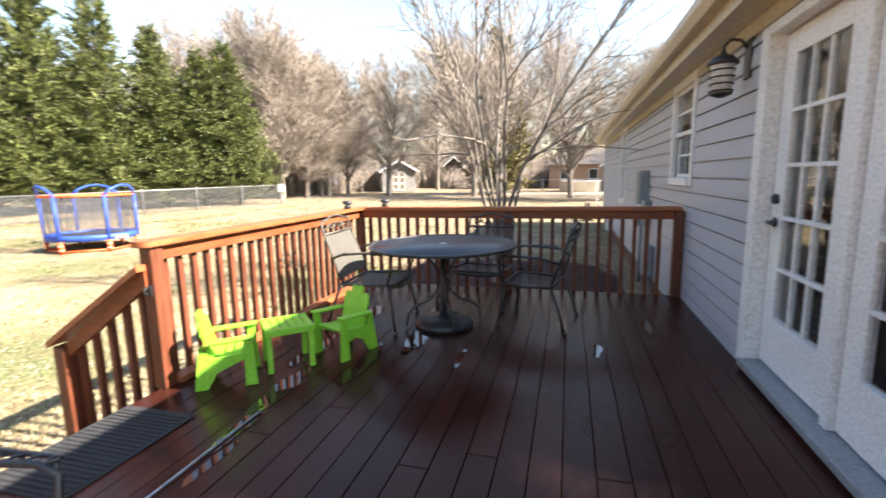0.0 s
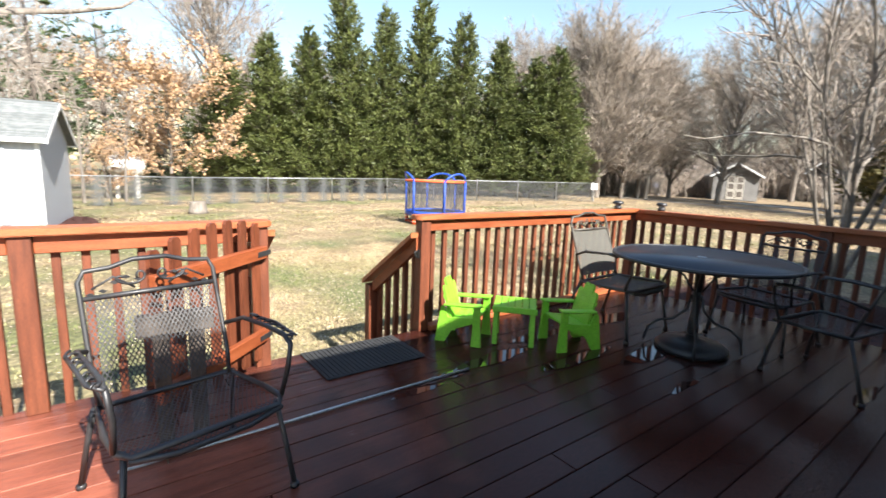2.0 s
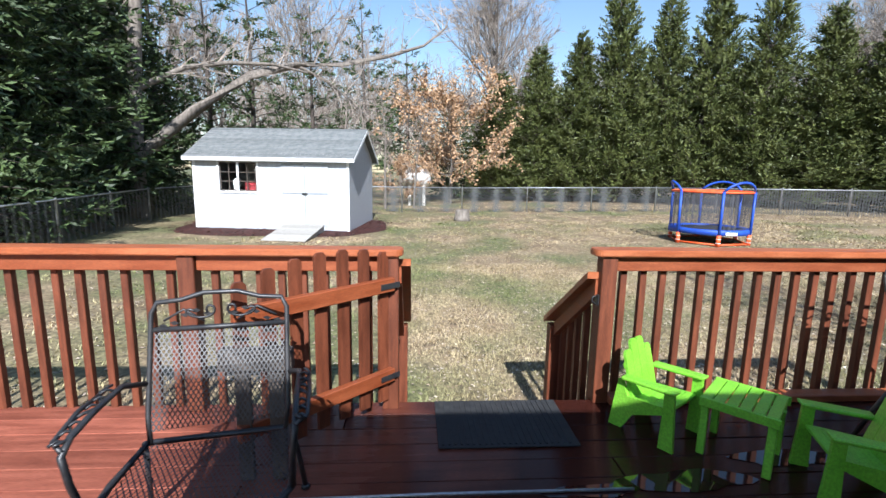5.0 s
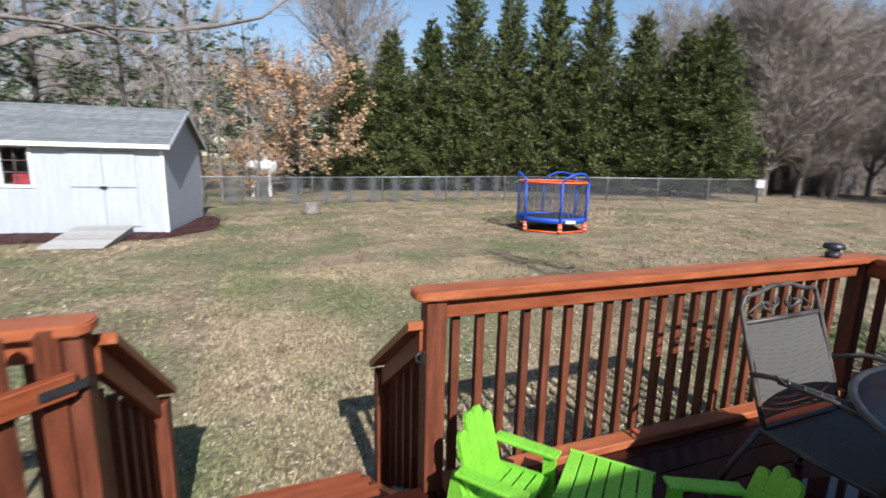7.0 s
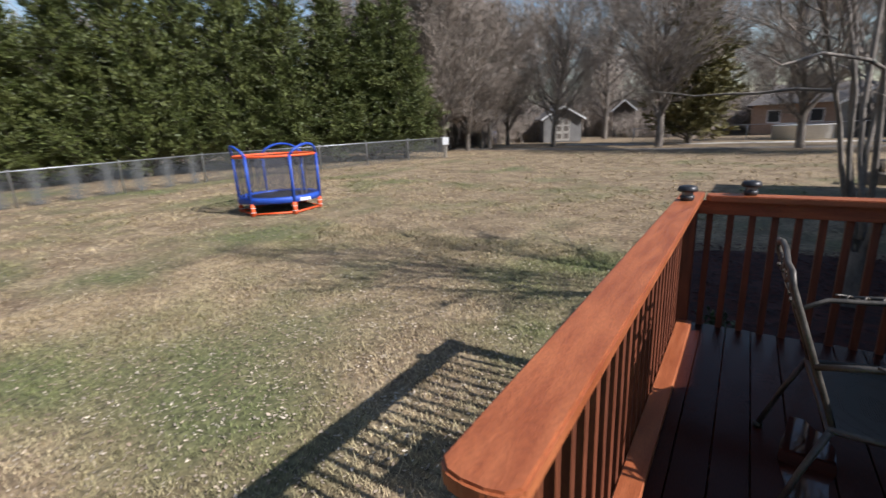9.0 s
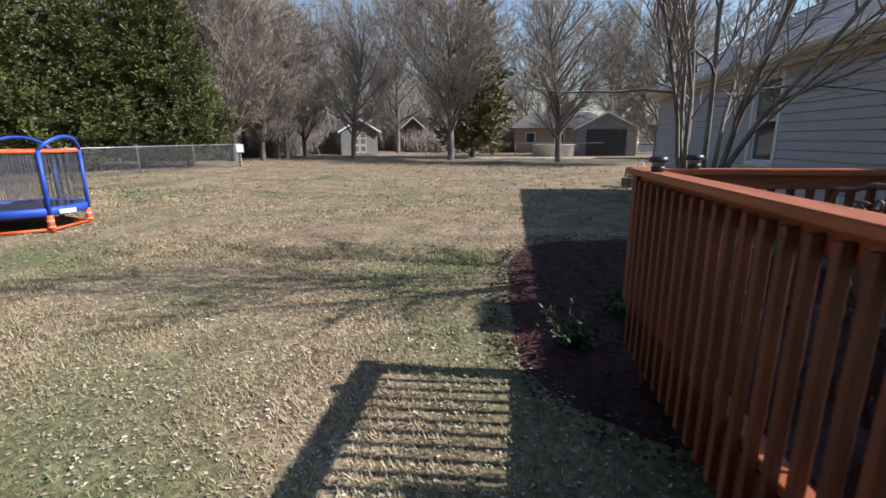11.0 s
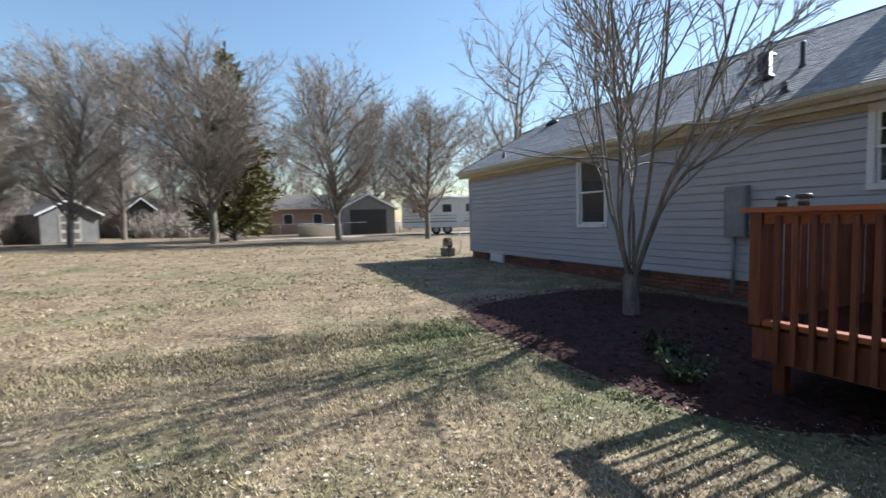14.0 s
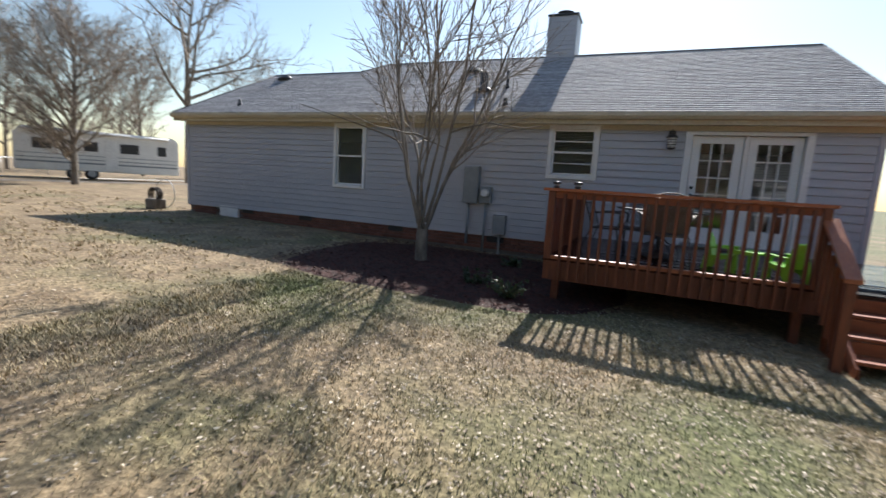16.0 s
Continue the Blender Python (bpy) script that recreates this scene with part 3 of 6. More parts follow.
    box(bm, 4.16 - ox, 4.94 - ox, 6.72 - oy, 7.51 - oy, 5.821, 5.87, bevel=0.01)
    lathe(bm, [(0.14, 5.87), (0.14, 5.97), (0.22, 5.98), (0.22, 6.0), (0.05, 6.05)], 4.55 - ox, 7.12 - oy, 12)
    part("chimney_cap", bm, M["black"], c, "dark metal cap")
    for x, y, r, hh in ((3.38, 9.12, 0.13, 0.10), (2.13, 8.4, 0.11, 0.42), (1.28, 7.62, 0.045, 0.16), (2.22, 7.88, 0.035, 0.40), (3.38, 15.4, 0.13, 0.10), (1.42, 15.28, 0.04, 0.16)):
        bm = nb()
        z = roof_z(x)
        lathe(bm, [(r * 2.2, z - 0.03), (r * 1.3, z + 0.06), (r, z + 0.08), (r, z + hh), (r * 0.6, z + hh + 0.02)], x, y, 12)
        put("roof_vent", bm, M["black"], "black roof vent pipe")


def build_siding():
    h = bpy.data.objects["house"]
    e = 0.14
    z = 0.30
    me_cache = {}
    while z < 2.60:
        zt = min(z + e, 2.60)
        cuts = sorted((a - 0.085, b + 0.085) for a, b, z0, z1 in OPENINGS if z0 - 0.085 < z + 0.02 and z1 + 0.085 > zt - 0.02)
        y = HY0 + 0.092
        for a, b in cuts + [(HY1 - 0.092, None)]:
            if a > y:
                k = (round(a - y, 3), round(zt - z, 3))
                if k not in me_cache:
                    bm = nb()
                    t = zt - z
                    prism(bm, [(0.011, 0.0), (-0.022, 0.0), (-0.021, 0.02), (-0.012, t - 0.013), (0.008, t - 0.012), (0.008, t - 0.001), (0.011, t - 0.001)], "y", 0, a - y)
                    me_cache[k] = data(bm, "siding_board", M["siding"])
                piece("siding_board", me_cache[k], h, (0.0, y - 9.0, z))
            y = b if b is not None else y
        z += e


def build_bricks():
    h = bpy.data.objects["house"]
    bm = nb()
    box(bm, -0.05, 0.0, 0.0, 0.2, 0.0, 0.062)
    me = data(bm, "brick", M["brick"])
    for r in range(4):
        y = 6.0 + (0.105 if r % 2 else 0)
        z = 0.005 + r * 0.073
        while y < HY1 - 0.3:
            if not (15.0 < y < 15.9):
                piece("brick", me, h, (0.062, y - 9.0, z))
            y += 0.212


def window_unit(name, label, y0, y1, z0, z1, rows, bars):
    w = thing(name, (HX, (y0 + y1) / 2, z0), label, "window", kind="structure")
    hw, hh = (y1 - y0) / 2, z1 - z0
    bm = nb()
    t = 0.08
    box(bm, -0.035, 0.03, -hw - t, -hw, -t, hh + t, bevel=0.004)
    box(bm, -0.035, 0.03, hw, hw + t, -t, hh + t, bevel=0.004)
    box(bm, -0.035, 0.03, -hw, hw, hh, hh + t, bevel=0.004)
    part("window_frame", bm, M["white"], w)
    bm = nb()
    box(bm, -0.055, 0.03, -hw, hw, -t, 0.0, bevel=0.006)
    part("window_sill", bm, M["white"], w)
    for k, (a, b, x) in enumerate(((0.0, hh * 0.5 + 0.02, 0.03), (hh * 0.5 - 0.02, hh, 0.0))):
        sash = nb()
        s = 0.04
        box(sash, x, x + 0.035, -hw + 0.002, -hw + s, a, b)
        box(sash, x, x + 0.035, hw - s, hw - 0.002, a, b)
        box(sash, x, x + 0.035, -hw + s, hw - s, a, a + s)
        box(sash, x, x + 0.035, -hw + s, hw - s, b - s, b)
        for j in range(1, rows):
            yy = -hw + s + j * (2 * hw - 2 * s) / rows
            box(sash, x + 0.012, x + 0.024, yy - 0.008, yy + 0.008, a + s, b - s)
        if bars:
            box(sash, x + 0.012, x + 0.024, -hw + s, hw - s, (a + b) / 2 - 0.010, (a + b) / 2 + 0.010)
        part("sash", sash, M["white"], w)
        bm = nb()
        box(bm, x + 0.016, x + 0.020, -hw + s, hw - s, a + s, b - s)
        p = part("pane", bm, M["glass"], w)
        p.visible_shadow = False
    bm = nb()
    for k in range(int(hh / 0.032)):
        zc = 0.02 + k * 0.032
        box(bm, 0.095, 0.115, -hw + 0.03, hw - 0.03, zc, zc + 0.009)
    part("blind", bm, M["blind"], w)


def door_leaf(name, label, y0, y1, handle_y):
    z0, z1 = 0.56, 2.52
    d = thing(name, (HX + 0.06, (y0 + y1) / 2, z0), label, "door", "french doors", kind="structure")
    hw, hh = (y1 - y0) / 2, z1 - z0
    s, bot, top = 0.14, 0.30, 0.13
    bm = nb()
    box(bm, 0, 0.045, -hw, -hw + s, 0, hh, bevel=0.003)
    box(bm, 0, 0.045, hw - s, hw, 0, hh, bevel=0.003)
    box(bm, 0.0, 0.045, -hw + s, hw - s, 0, bot)
    box(bm, 0.0, 0.045, -hw + s, hw - s, hh - top, hh)
    part("door_frame", bm, M["white"], d)
    bm = nb()
    gw, gh = 2 * (hw - s), hh - bot - top
    for j in (1, 2):
        yy = -hw + s + gw * j / 3
        box(bm, 0.006, 0.038, yy - 0.011, yy + 0.011, bot, hh - top)
    for j in range(1, 5):
        zz = bot + gh * j / 5
        box(bm, 0.004, 0.040, -hw + s, hw - s, zz - 0.011, zz + 0.011)
    part("muntin", bm, M["white"], d)
    for j in range(3):
        for k in range(5):
            bm = nb()
            box(bm, 0.020, 0.024, -hw + s + gw * j / 3 + 0.008, -hw + s + gw * (j + 1) / 3 - 0.008, bot + gh * k / 5 + 0.008, bot + gh * (k + 1) / 5 - 0.008)
            part("pane", bm, M["glass"], d).visible_shadow = False
    if handle_y:
        bm = nb()
        lathe(bm, [(0.03, 0), (0.03, 0.012), (0.012, 0.016), (0.012, 0.05)], 0, 0, 12)
        bmesh.ops.rotate(bm, cent=(0, 0, 0), matrix=Matrix.Rotation(-math.pi / 2, 3, "Y"), verts=bm.verts[:])
        tube(bm, [(-0.045, 0, 0), (-0.05, -0.05 * handle_y / abs(handle_y), 0), (-0.048, -0.12 * handle_y / abs(handle_y), -0.004)], 0.010, 8)
        bmesh.ops.translate(bm, vec=(-0.002, handle_y, 0.88), verts=bm.verts[:])
        part("door_handle", bm, M["black"], d, "black lever handle")
        bm = nb()
        lathe(bm, [(0.03, 0), (0.03, 0.02), (0.02, 0.026)], 0, 0, 12)
        bmesh.ops.rotate(bm, cent=(0, 0, 0), matrix=Matrix.Rotation(-math.pi / 2, 3, "Y"), verts=bm.verts[:])
        bmesh.ops.translate(bm, vec=(-0.002, handle_y, 1.02), verts=bm.verts[:])
        part("deadbolt", bm, M["black"], d, "black deadbolt")
    bm = nb()
    for k in range(26):
        zc = bot + 0.03 + k * 0.045
        box(bm, 0.075, 0.105, -hw + s - 0.02, hw - s + 0.02, zc, zc + 0.004)
    part("blind", bm, M["dim"], d)


def build_doors():
    f = thing("door_frame_set", (HX, 3.15, 0.5), "white painted timber surround of the french doors", "door frame", kind="structure")
    a, b = 2.27 - 3.15, 4.04 - 3.15
    bm = nb()
    box(bm, -0.03, 0.15, a - 0.085, a + 0.03, 0.0, 2.09, bevel=0.004)
    box(bm, -0.03, 0.15, b - 0.03, b + 0.085, 0.0, 2.09, bevel=0.004)
    box(bm, -0.03, 0.15, a + 0.03, b - 0.03, 2.03, 2.09, bevel=0.004)
    part("casing", bm, M["white"], f)
    bm = nb()
    box(bm, 0.03, 0.11, -0.03, 0.03, 0.05, 2.03)
    part("mullion", bm, M["white"], f)
    bm = nb()
    box(bm, -0.06, 0.16, a + 0.03, b - 0.03, 0.0, 0.045, bevel=0.004)
    part("threshold", bm, M["boxgrey"], f, "grey metal threshold")
    door_leaf("door_1", "white french door with fifteen glass lites, closed", 3.19, 4.0, 0.335)
    door_leaf("door_2", "white french door with fifteen glass lites, closed", 2.31, 3.11, 0)


def build_wall_lamp():
    lamp = thing("wall_lantern", (HX - 0.01, 4.36, 2.27), "black metal coach lantern with ribbed glass on the siding", "wall lamp")
    bm = nb()
    box(bm, -0.02, 0.0, -0.06, 0.06, 0.08, 0.34, bevel=0.008)
    part("backplate", bm, M["black"], lamp)
    bm = nb()
    tube(bm, [(-0.02, 0, 0.28), (-0.06, 0, 0.33), (-0.12, 0, 0.34), (-0.16, 0, 0.30), (-0.16, 0, 0.25)], 0.011, 8)
    part("arm", bm, M["black"], lamp)
    bm = nb()
    lathe(bm, [(0.095, 0.18), (0.10, 0.19), (0.06, 0.235), (0.025, 0.25), (0.012, 0.28)], -0.16, 0, 12)
    part("hood", bm, M["black"], lamp)
    bm = nb()
    lathe(bm, [(0.062, 0.0), (0.068, 0.16), (0.078, 0.182)], -0.16, 0, 12)
    part("shade", bm, M["curtain"], lamp, "frosted glass shade")
    for k in range(4):
        bm = nb()
        z = 0.012 + k * 0.045
        tube(bm, [(-0.16 + 0.073 * math.cos(q), 0.073 * math.sin(q), z) for q in np.linspace(0, math.tau, 12, False)], 0.006, 5, True)
        part("band", bm, M["black"], lamp)
    bm = nb()
    lathe(bm, [(0.02, -0.03), (0.07, -0.01), (0.07, 0.0)], -0.16, 0, 12)
    part("base", bm, M["black"], lamp)


def build_meters():
    a = thing("breaker_box", (HX - 0.02, 8.2, 0.98), "grey metal electric panel on the siding", "meter box")
    bm = nb()
    box(bm, -0.13, 0.0, -0.17, 0.17, 0.0, 0.80, bevel=0.006)
    part("cabinet", bm, M["boxgrey"], a)
    bm = nb()
    box(bm, -0.14, -0.131, -0.15, 0.15, 0.03, 0.76, bevel=0.003)
    part("door", bm, M["boxgrey"], a)
    bm = nb()
    tube(bm, [(-0.06, 0.05, 0.001), (-0.06, 0.05, -0.9)], 0.03, 8)
    part("conduit", bm, M["boxgrey"], a)
    b = thing("electric_meter", (HX - 0.02, 7.86, 1.0), "grey electric meter socket with round glass dial", "electric meter")
    bm = nb()
    box(bm, -0.10, 0.0, -0.13, 0.13, 0.0, 0.36, bevel=0.006)
    part("socket", bm, M["boxgrey"], b)
    bm = nb()
    lathe(bm, [(0.085, 0.0), (0.085, 0.07), (0.07, 0.085)], 0, 0, 20)
    bmesh.ops.rotate(bm, cent=(0, 0, 0), matrix=Matrix.Rotation(-math.pi / 2, 3, "Y"), verts=bm.verts[:])
    bmesh.ops.translate(bm, vec=(-0.101, 0, 0.22), verts=bm.verts[:])
    part("dial", bm, M["curtain"], b)
    bm = nb()
    tube(bm, [(-0.05, 0, -0.001), (-0.05, 0, -1.05)], 0.025, 8)
    part("conduit", bm, M["boxgrey"], b)
    c = thing("utility_box", (HX - 0.03, 7.5, 0.35), "grey plastic utility box low on the wall", "utility box")
    bm = nb()
    box(bm, -0.12, 0.0, -0.14, 0.14, 0.0, 0.42, bevel=0.01)
    part("body", bm, M["boxgrey"], c)
    bm = nb()
    box(bm, -0.05, 0.0, -0.02, 0.02, -0.55, -0.001)
    part("conduit", bm, M["boxgrey"], c)


build_house()
window_unit("window_1", "white vinyl sash window above the deck", 5.71, 6.54, 1.69, 2.60, 1, True)
window_unit("window_2", "tall white vinyl sash window", 11.08, 11.86, 1.19, 2.60, 1, False)
build_doors()
build_wall_lamp()
build_meters()


# ---- things on the deck ----
def patio_chair(at, rz, label, sling, iron, size=1.0):
    """A wrought iron armchair with a mesh seat and back; it faces local +y."""
    c = thing("patio_chair", at, label, "chair", "patio chairs", rz=rz)
    c.scale = (size, size, size)
    bm = nb()
    L, R = -0.24, 0.24
    top = [(L, -0.28, 0.80), (L + 0.02, -0.285, 0.84), (-0.14, -0.29, 0.845), (-0.06, -0.29, 0.87), (0.06, -0.29, 0.87), (0.14, -0.29, 0.845), (R - 0.02, -0.285, 0.84), (R, -0.28, 0.80)]
    tube(bm, [(L + 0.01, -0.13, 0.36)] + [(L, -0.16, 0.45)] + top + [(R, -0.16, 0.45), (R - 0.01, -0.13, 0.36)], 0.0095, 8)
    part("back_frame", bm, iron, c)
    bm = nb()
    tube(bm, [(L, -0.265, 0.74), (R, -0.265, 0.74)], 0.010, 6)
    part("crossbar", bm, iron, c)
    for s in (-1, 1):
        bm = nb()
        tube(bm, [(s * (0.02 + 0.1 * q / 9 + 0.03 * math.cos(q)), -0.278, 0.795 + 0.03 * math.sin(q) * (1 - q / 14)) for q in np.linspace(0, 9, 22)], 0.005, 5)
        tube(bm, [(s * 0.06, -0.278, 0.76), (s * 0.13, -0.28, 0.81), (s * 0.2, -0.278, 0.77)], 0.005, 5)
        for q in np.linspace(0.3, 2.9, 5):
            px, pz = s * (0.03 + 0.06 * q), 0.775 + 0.028 * math.sin(q * 1.7)
            prism(bm, [(px - 0.014, pz), (px, pz - 0.007), (px + 0.016, pz + 0.004), (px, pz + 0.009)], "y", -0.282, -0.276)
        part("scroll", bm, iron, c, "wrought leaf scroll")
    bm = nb()
    rows = [(-0.14, 0.40), (-0.17, 0.5), (-0.205, 0.6), (-0.24, 0.68), (-0.262, 0.735)]
    g = [[bm.verts.new((x, y - 0.012 * (1 - (x / 0.23) ** 2), z)) for x in np.linspace(L + 0.012, R - 0.012, 6)] for y, z in rows]
    for A, Bv in zip(g, g[1:]):
        for i in range(5):
            bm.faces.new((A[i], A[i + 1], Bv[i + 1], Bv[i]))
    part("backrest", bm, sling, c)
    bm = nb()
    w = 0.27
    tube(bm, [(-w + 0.03, -0.14, 0.36), (-w, 0.1, 0.365), (-w, 0.24, 0.37), (-w + 0.03, 0.28, 0.36), (w - 0.03, 0.28, 0.36), (w, 0.24, 0.37), (w, 0.1, 0.365), (w - 0.03, -0.14, 0.36)], 0.012, 8, True)
    part("seat_frame", bm, iron, c)
    bm = nb()
    g = [[bm.verts.new((x, y, z - 0.02 * (1 - (x / 0.27) ** 2))) for x in np.linspace(-w + 0.012, w - 0.012, 6)] for y, z in ((-0.13, 0.365), (0.0, 0.352), (0.14, 0.355), (0.235, 0.37), (0.285, 0.35))]
    for A, Bv in zip(g, g[1:]):
        for i in range(5):
            bm.faces.new((A[i], A[i + 1], Bv[i + 1], Bv[i]))
    part("seat", bm, sling, c)
    bm = nb()
    tube(bm, [(-w + 0.02, 0.285, 0.352), (-0.12, 0.30, 0.332), (0.12, 0.30, 0.332), (w - 0.02, 0.285, 0.352)], 0.011, 6)
    part("seat_roll", bm, iron, c)
    for s in (-1, 1):
        bm = nb()
        x = s * 0.29
        tube(bm, [(s * 0.245, -0.2, 0.56), (x, -0.1, 0.60), (x, 0.1, 0.615), (x, 0.24, 0.615), (x, 0.29, 0.59), (x - s * 0.01, 0.285, 0.5), (s * 0.275, 0.24, 0.375)], 0.010, 7)
        part("armrest", bm, iron, c)
        bm = nb()
        tube(bm, [(x + s * 0.035, -0.06, 0.607), (x + s * 0.04, 0.1, 0.622), (x + s * 0.035, 0.25, 0.612), (x, 0.285, 0.60)], 0.007, 6)
        wave = [(x + s * (0.018 + 0.02 * math.sin(q * 2.1)), -0.08 + 0.06 * q, 0.612 + 0.006 * math.cos(q * 2.1)) for q in np.linspace(0, 6, 30)]
        tube(bm, wave, 0.005, 5)
        for k in range(7):
            y = -0.05 + k * 0.05
            tube(bm, [(x, y, 0.61), (x + s * 0.02, y + 0.012, 0.622), (x + s * 0.035, y + 0.025, 0.614)], 0.0045, 4)
        part("arm_scroll", bm, iron, c)
        for y0, y1 in ((0.24, 0.30), (-0.14, -0.26)):
            bm = nb()
            tube(bm, [(s * 0.25, y0, 0.36), (s * 0.27, (y0 + y1) / 2, 0.2), (s * 0.29, y1, 0.012)], [0.011, 0.010, 0.011], 7)
            lathe(bm, [(0.018, 0.0), (0.018, 0.014), (0.012, 0.02)], s * 0.29, y1, 8)
            part("leg", bm, iron, c)
    return c


def patio_table():
    t = thing("patio_table", (-0.92, 4.45, DZ + 0.002), "round dark metal patio table with pierced top", "table")
    bm = nb()
    lathe(bm, [(0.60, 0.702), (0.60, 0.706), (0.05, 0.708), (0.03, 0.708)], 0, 0, 48)
    part("tabletop", bm, M["tabletop"], t)
    bm = nb()
    tube(bm, [(0.61 * math.cos(q), 0.61 * math.sin(q), 0.70) for q in np.linspace(0, math.tau, 48, False)], 0.014, 8, True)
    part("rim", bm, M["black"], t)
    bm = nb()
    tube(bm, [(0.03 * math.cos(q), 0.03 * math.sin(q), 0.709) for q in np.linspace(0, math.tau, 16, False)], 0.006, 6, True)
    part("umbrella_ring", bm, M["steel"], t)
    bm = nb()
    lathe(bm, [(0.028, 0.02), (0.028, 0.2), (0.034, 0.22), (0.028, 0.24), (0.028, 0.69)], 0, 0, 16)
    part("pedestal", bm, M["black"], t)
    bm = nb()
    lathe(bm, [(0.25, 0.0), (0.25, 0.03), (0.22, 0.055), (0.12, 0.075), (0.05, 0.09), (0.04, 0.12)], 0, 0, 32)
    part("base", bm, M["black"], t, "heavy round umbrella base")
    for k in range(4):
        a = k * math.pi / 2 + 0.5
        bm = nb()
        prof = [(0.03, 0.42), (0.06, 0.30), (0.14, 0.22), (0.24, 0.19), (0.31, 0.13), (0.33, 0.02)]
        tube(bm, [(r * math.cos(a), r * math.sin(a), z) for r, z in prof], 0.010, 7)
        part("leg", bm, M["black"], t)
        bm = nb()
        prof = [(0.03, 0.45), (0.10, 0.56), (0.22, 0.64), (0.42, 0.69)]
        tube(bm, [(r * math.cos(a), r * math.sin(a), z) for r, z in prof], 0.009, 7)
        part("brace", bm, M["black"], t)


def kid_chair(at, rz, label):
    """A small moulded garden chair; it faces local +y."""
    c = thing("kids_chair", at, label, "chair", "green children's set", rz=rz)
    c.scale = (0.88, 0.82, 1.0)
    tilt = Matrix.Translation((0, -0.10, 0.17)) @ Matrix.Rotation(radians(18), 4, "X")
    for i, (x, h) in enumerate(((-0.105, 0.265), (-0.035, 0.315), (0.035, 0.315), (0.105, 0.265))):
        bm = nb()
        o = [(x - 0.034, 0.0), (x + 0.034, 0.0), (x + 0.034, h - 0.025), (x + 0.026, h - 0.009), (x + 0.012, h), (x - 0.012, h), (x - 0.026, h - 0.009), (x - 0.034, h - 0.025)]
        prism(bm, o, "y", -0.012, 0.008)
        bmesh.ops.transform(bm, matrix=tilt, verts=bm.verts[:])
        part("back_slat", bm, M["green"], c)
    bm = nb()
    box(bm, -0.14, 0.14, -0.020, -0.012, 0.06, 0.10, tilt)
    box(bm, -0.14, 0.14, -0.020, -0.012, 0.17, 0.20, tilt)
    part("back_rail", bm, M["green"], c)
    for i in range(4):
        bm = nb()
        y = -0.10 + i * 0.068
        z = 0.165 + i * 0.012
        box(bm, -0.145, 0.145, y, y + 0.06, z, z + 0.016, bevel=0.004)
        part("seat_slat", bm, M["green"], c)
    for s in (-1, 1):
        bm = nb()
        prism(bm, [(-0.15, 0.285), (0.19, 0.30), (0.20, 0.32), (-0.15, 0.305)], "x", s * 0.17 - 0.035, s * 0.17 + 0.035)
        bmesh.ops.bevel(bm, geom=bm.edges[:], offset=0.006, segments=1, affect="EDGES")
        part("armrest", bm, M["green"], c)
        bm = nb()
        prism(bm, [(0.11, 0.0), (0.20, 0.0), (0.185, 0.20), (0.18, 0.298), (0.12, 0.296), (0.12, 0.20)], "x", s * 0.17 - 0.012, s * 0.17 + 0.012)
        part("front_leg", bm, M["green"], c)
        bm = nb()
        prism(bm, [(-0.24, 0.0), (-0.15, 0.0), (-0.08, 0.10), (0.12, 0.17), (0.12, 0.21), (-0.12, 0.19), (-0.17, 0.28), (-0.19, 0.27)], "x", s * 0.15 - 0.012, s * 0.15 + 0.012)
        part("rear_leg", bm, M["green"], c)


def kid_table():
    t = thing("kids_table", (-1.765, 3.405, DZ + 0.002), "lime green plastic child's slatted table", "table", "green children's set", rz=43)
    t.scale = (0.80, 0.84, 1.0)
    for i in range(6):
        bm = nb()
        x = -0.195 + i * 0.066
        box(bm, x, x + 0.06, -0.17, 0.17, 0.285, 0.30, bevel=0.004)
        part("slat", bm, M["green"], t)
    bm = nb()
    box(bm, -0.20, 0.206, -0.185, -0.172, 0.255, 0.30, bevel=0.003)
    box(bm, -0.20, 0.206, 0.172, 0.185, 0.255, 0.30, bevel=0.003)
    box(bm, -0.20, 0.206, -0.02, 0.02, 0.27, 0.284)
    part("apron", bm, M["green"], t)
    for sx in (-1, 1):
        for sy in (-1, 1):
            bm = nb()
            box(bm, -0.022, 0.022, -0.014, 0.014, 0.0, 0.284, pose(sx * 0.17, sy * 0.155, 0, 3 * sy, 0, 0), 0.004)
            part("leg", bm, M["green"], t)


def door_mat():
    m = thing("door_mat", (-2.08, 2.29, DZ + 0.003), "black ribbed rubber mat at the top of the steps", "mat")
    bm = nb()
    box(bm, -0.235, 0.235, -0.357, 0.357, 0.0, 0.008, bevel=0.003)
    part("base", bm, M["rubber"], m)
    bm = nb()
    for i in range(22):
        y = -0.337 + i * 0.0305
        box(bm, -0.215, 0.215, y, y + 0.012, 0.008, 0.013)
    part("ribs", bm, M["rubber"], m)


def solar_cap(at):
    s = thing("solar_light", at, "small black solar post light on the rail", "solar light", "solar lights")
    bm = nb()
    lathe(bm, [(0.035, 0.0), (0.04, 0.012), (0.04, 0.03)], 0, 0, 14)
    part("base", bm, M["black"], s)
    bm = nb()
    lathe(bm, [(0.032, 0.03), (0.032, 0.055)], 0, 0, 14)
    part("lens", bm, M["boxgrey"], s, "clear ribbed lens")
    bm = nb()
    lathe(bm, [(0.055, 0.055), (0.058, 0.062), (0.05, 0.085), (0.03, 0.09)], 0, 0, 14)
    part("cap", bm, M["black"], s)


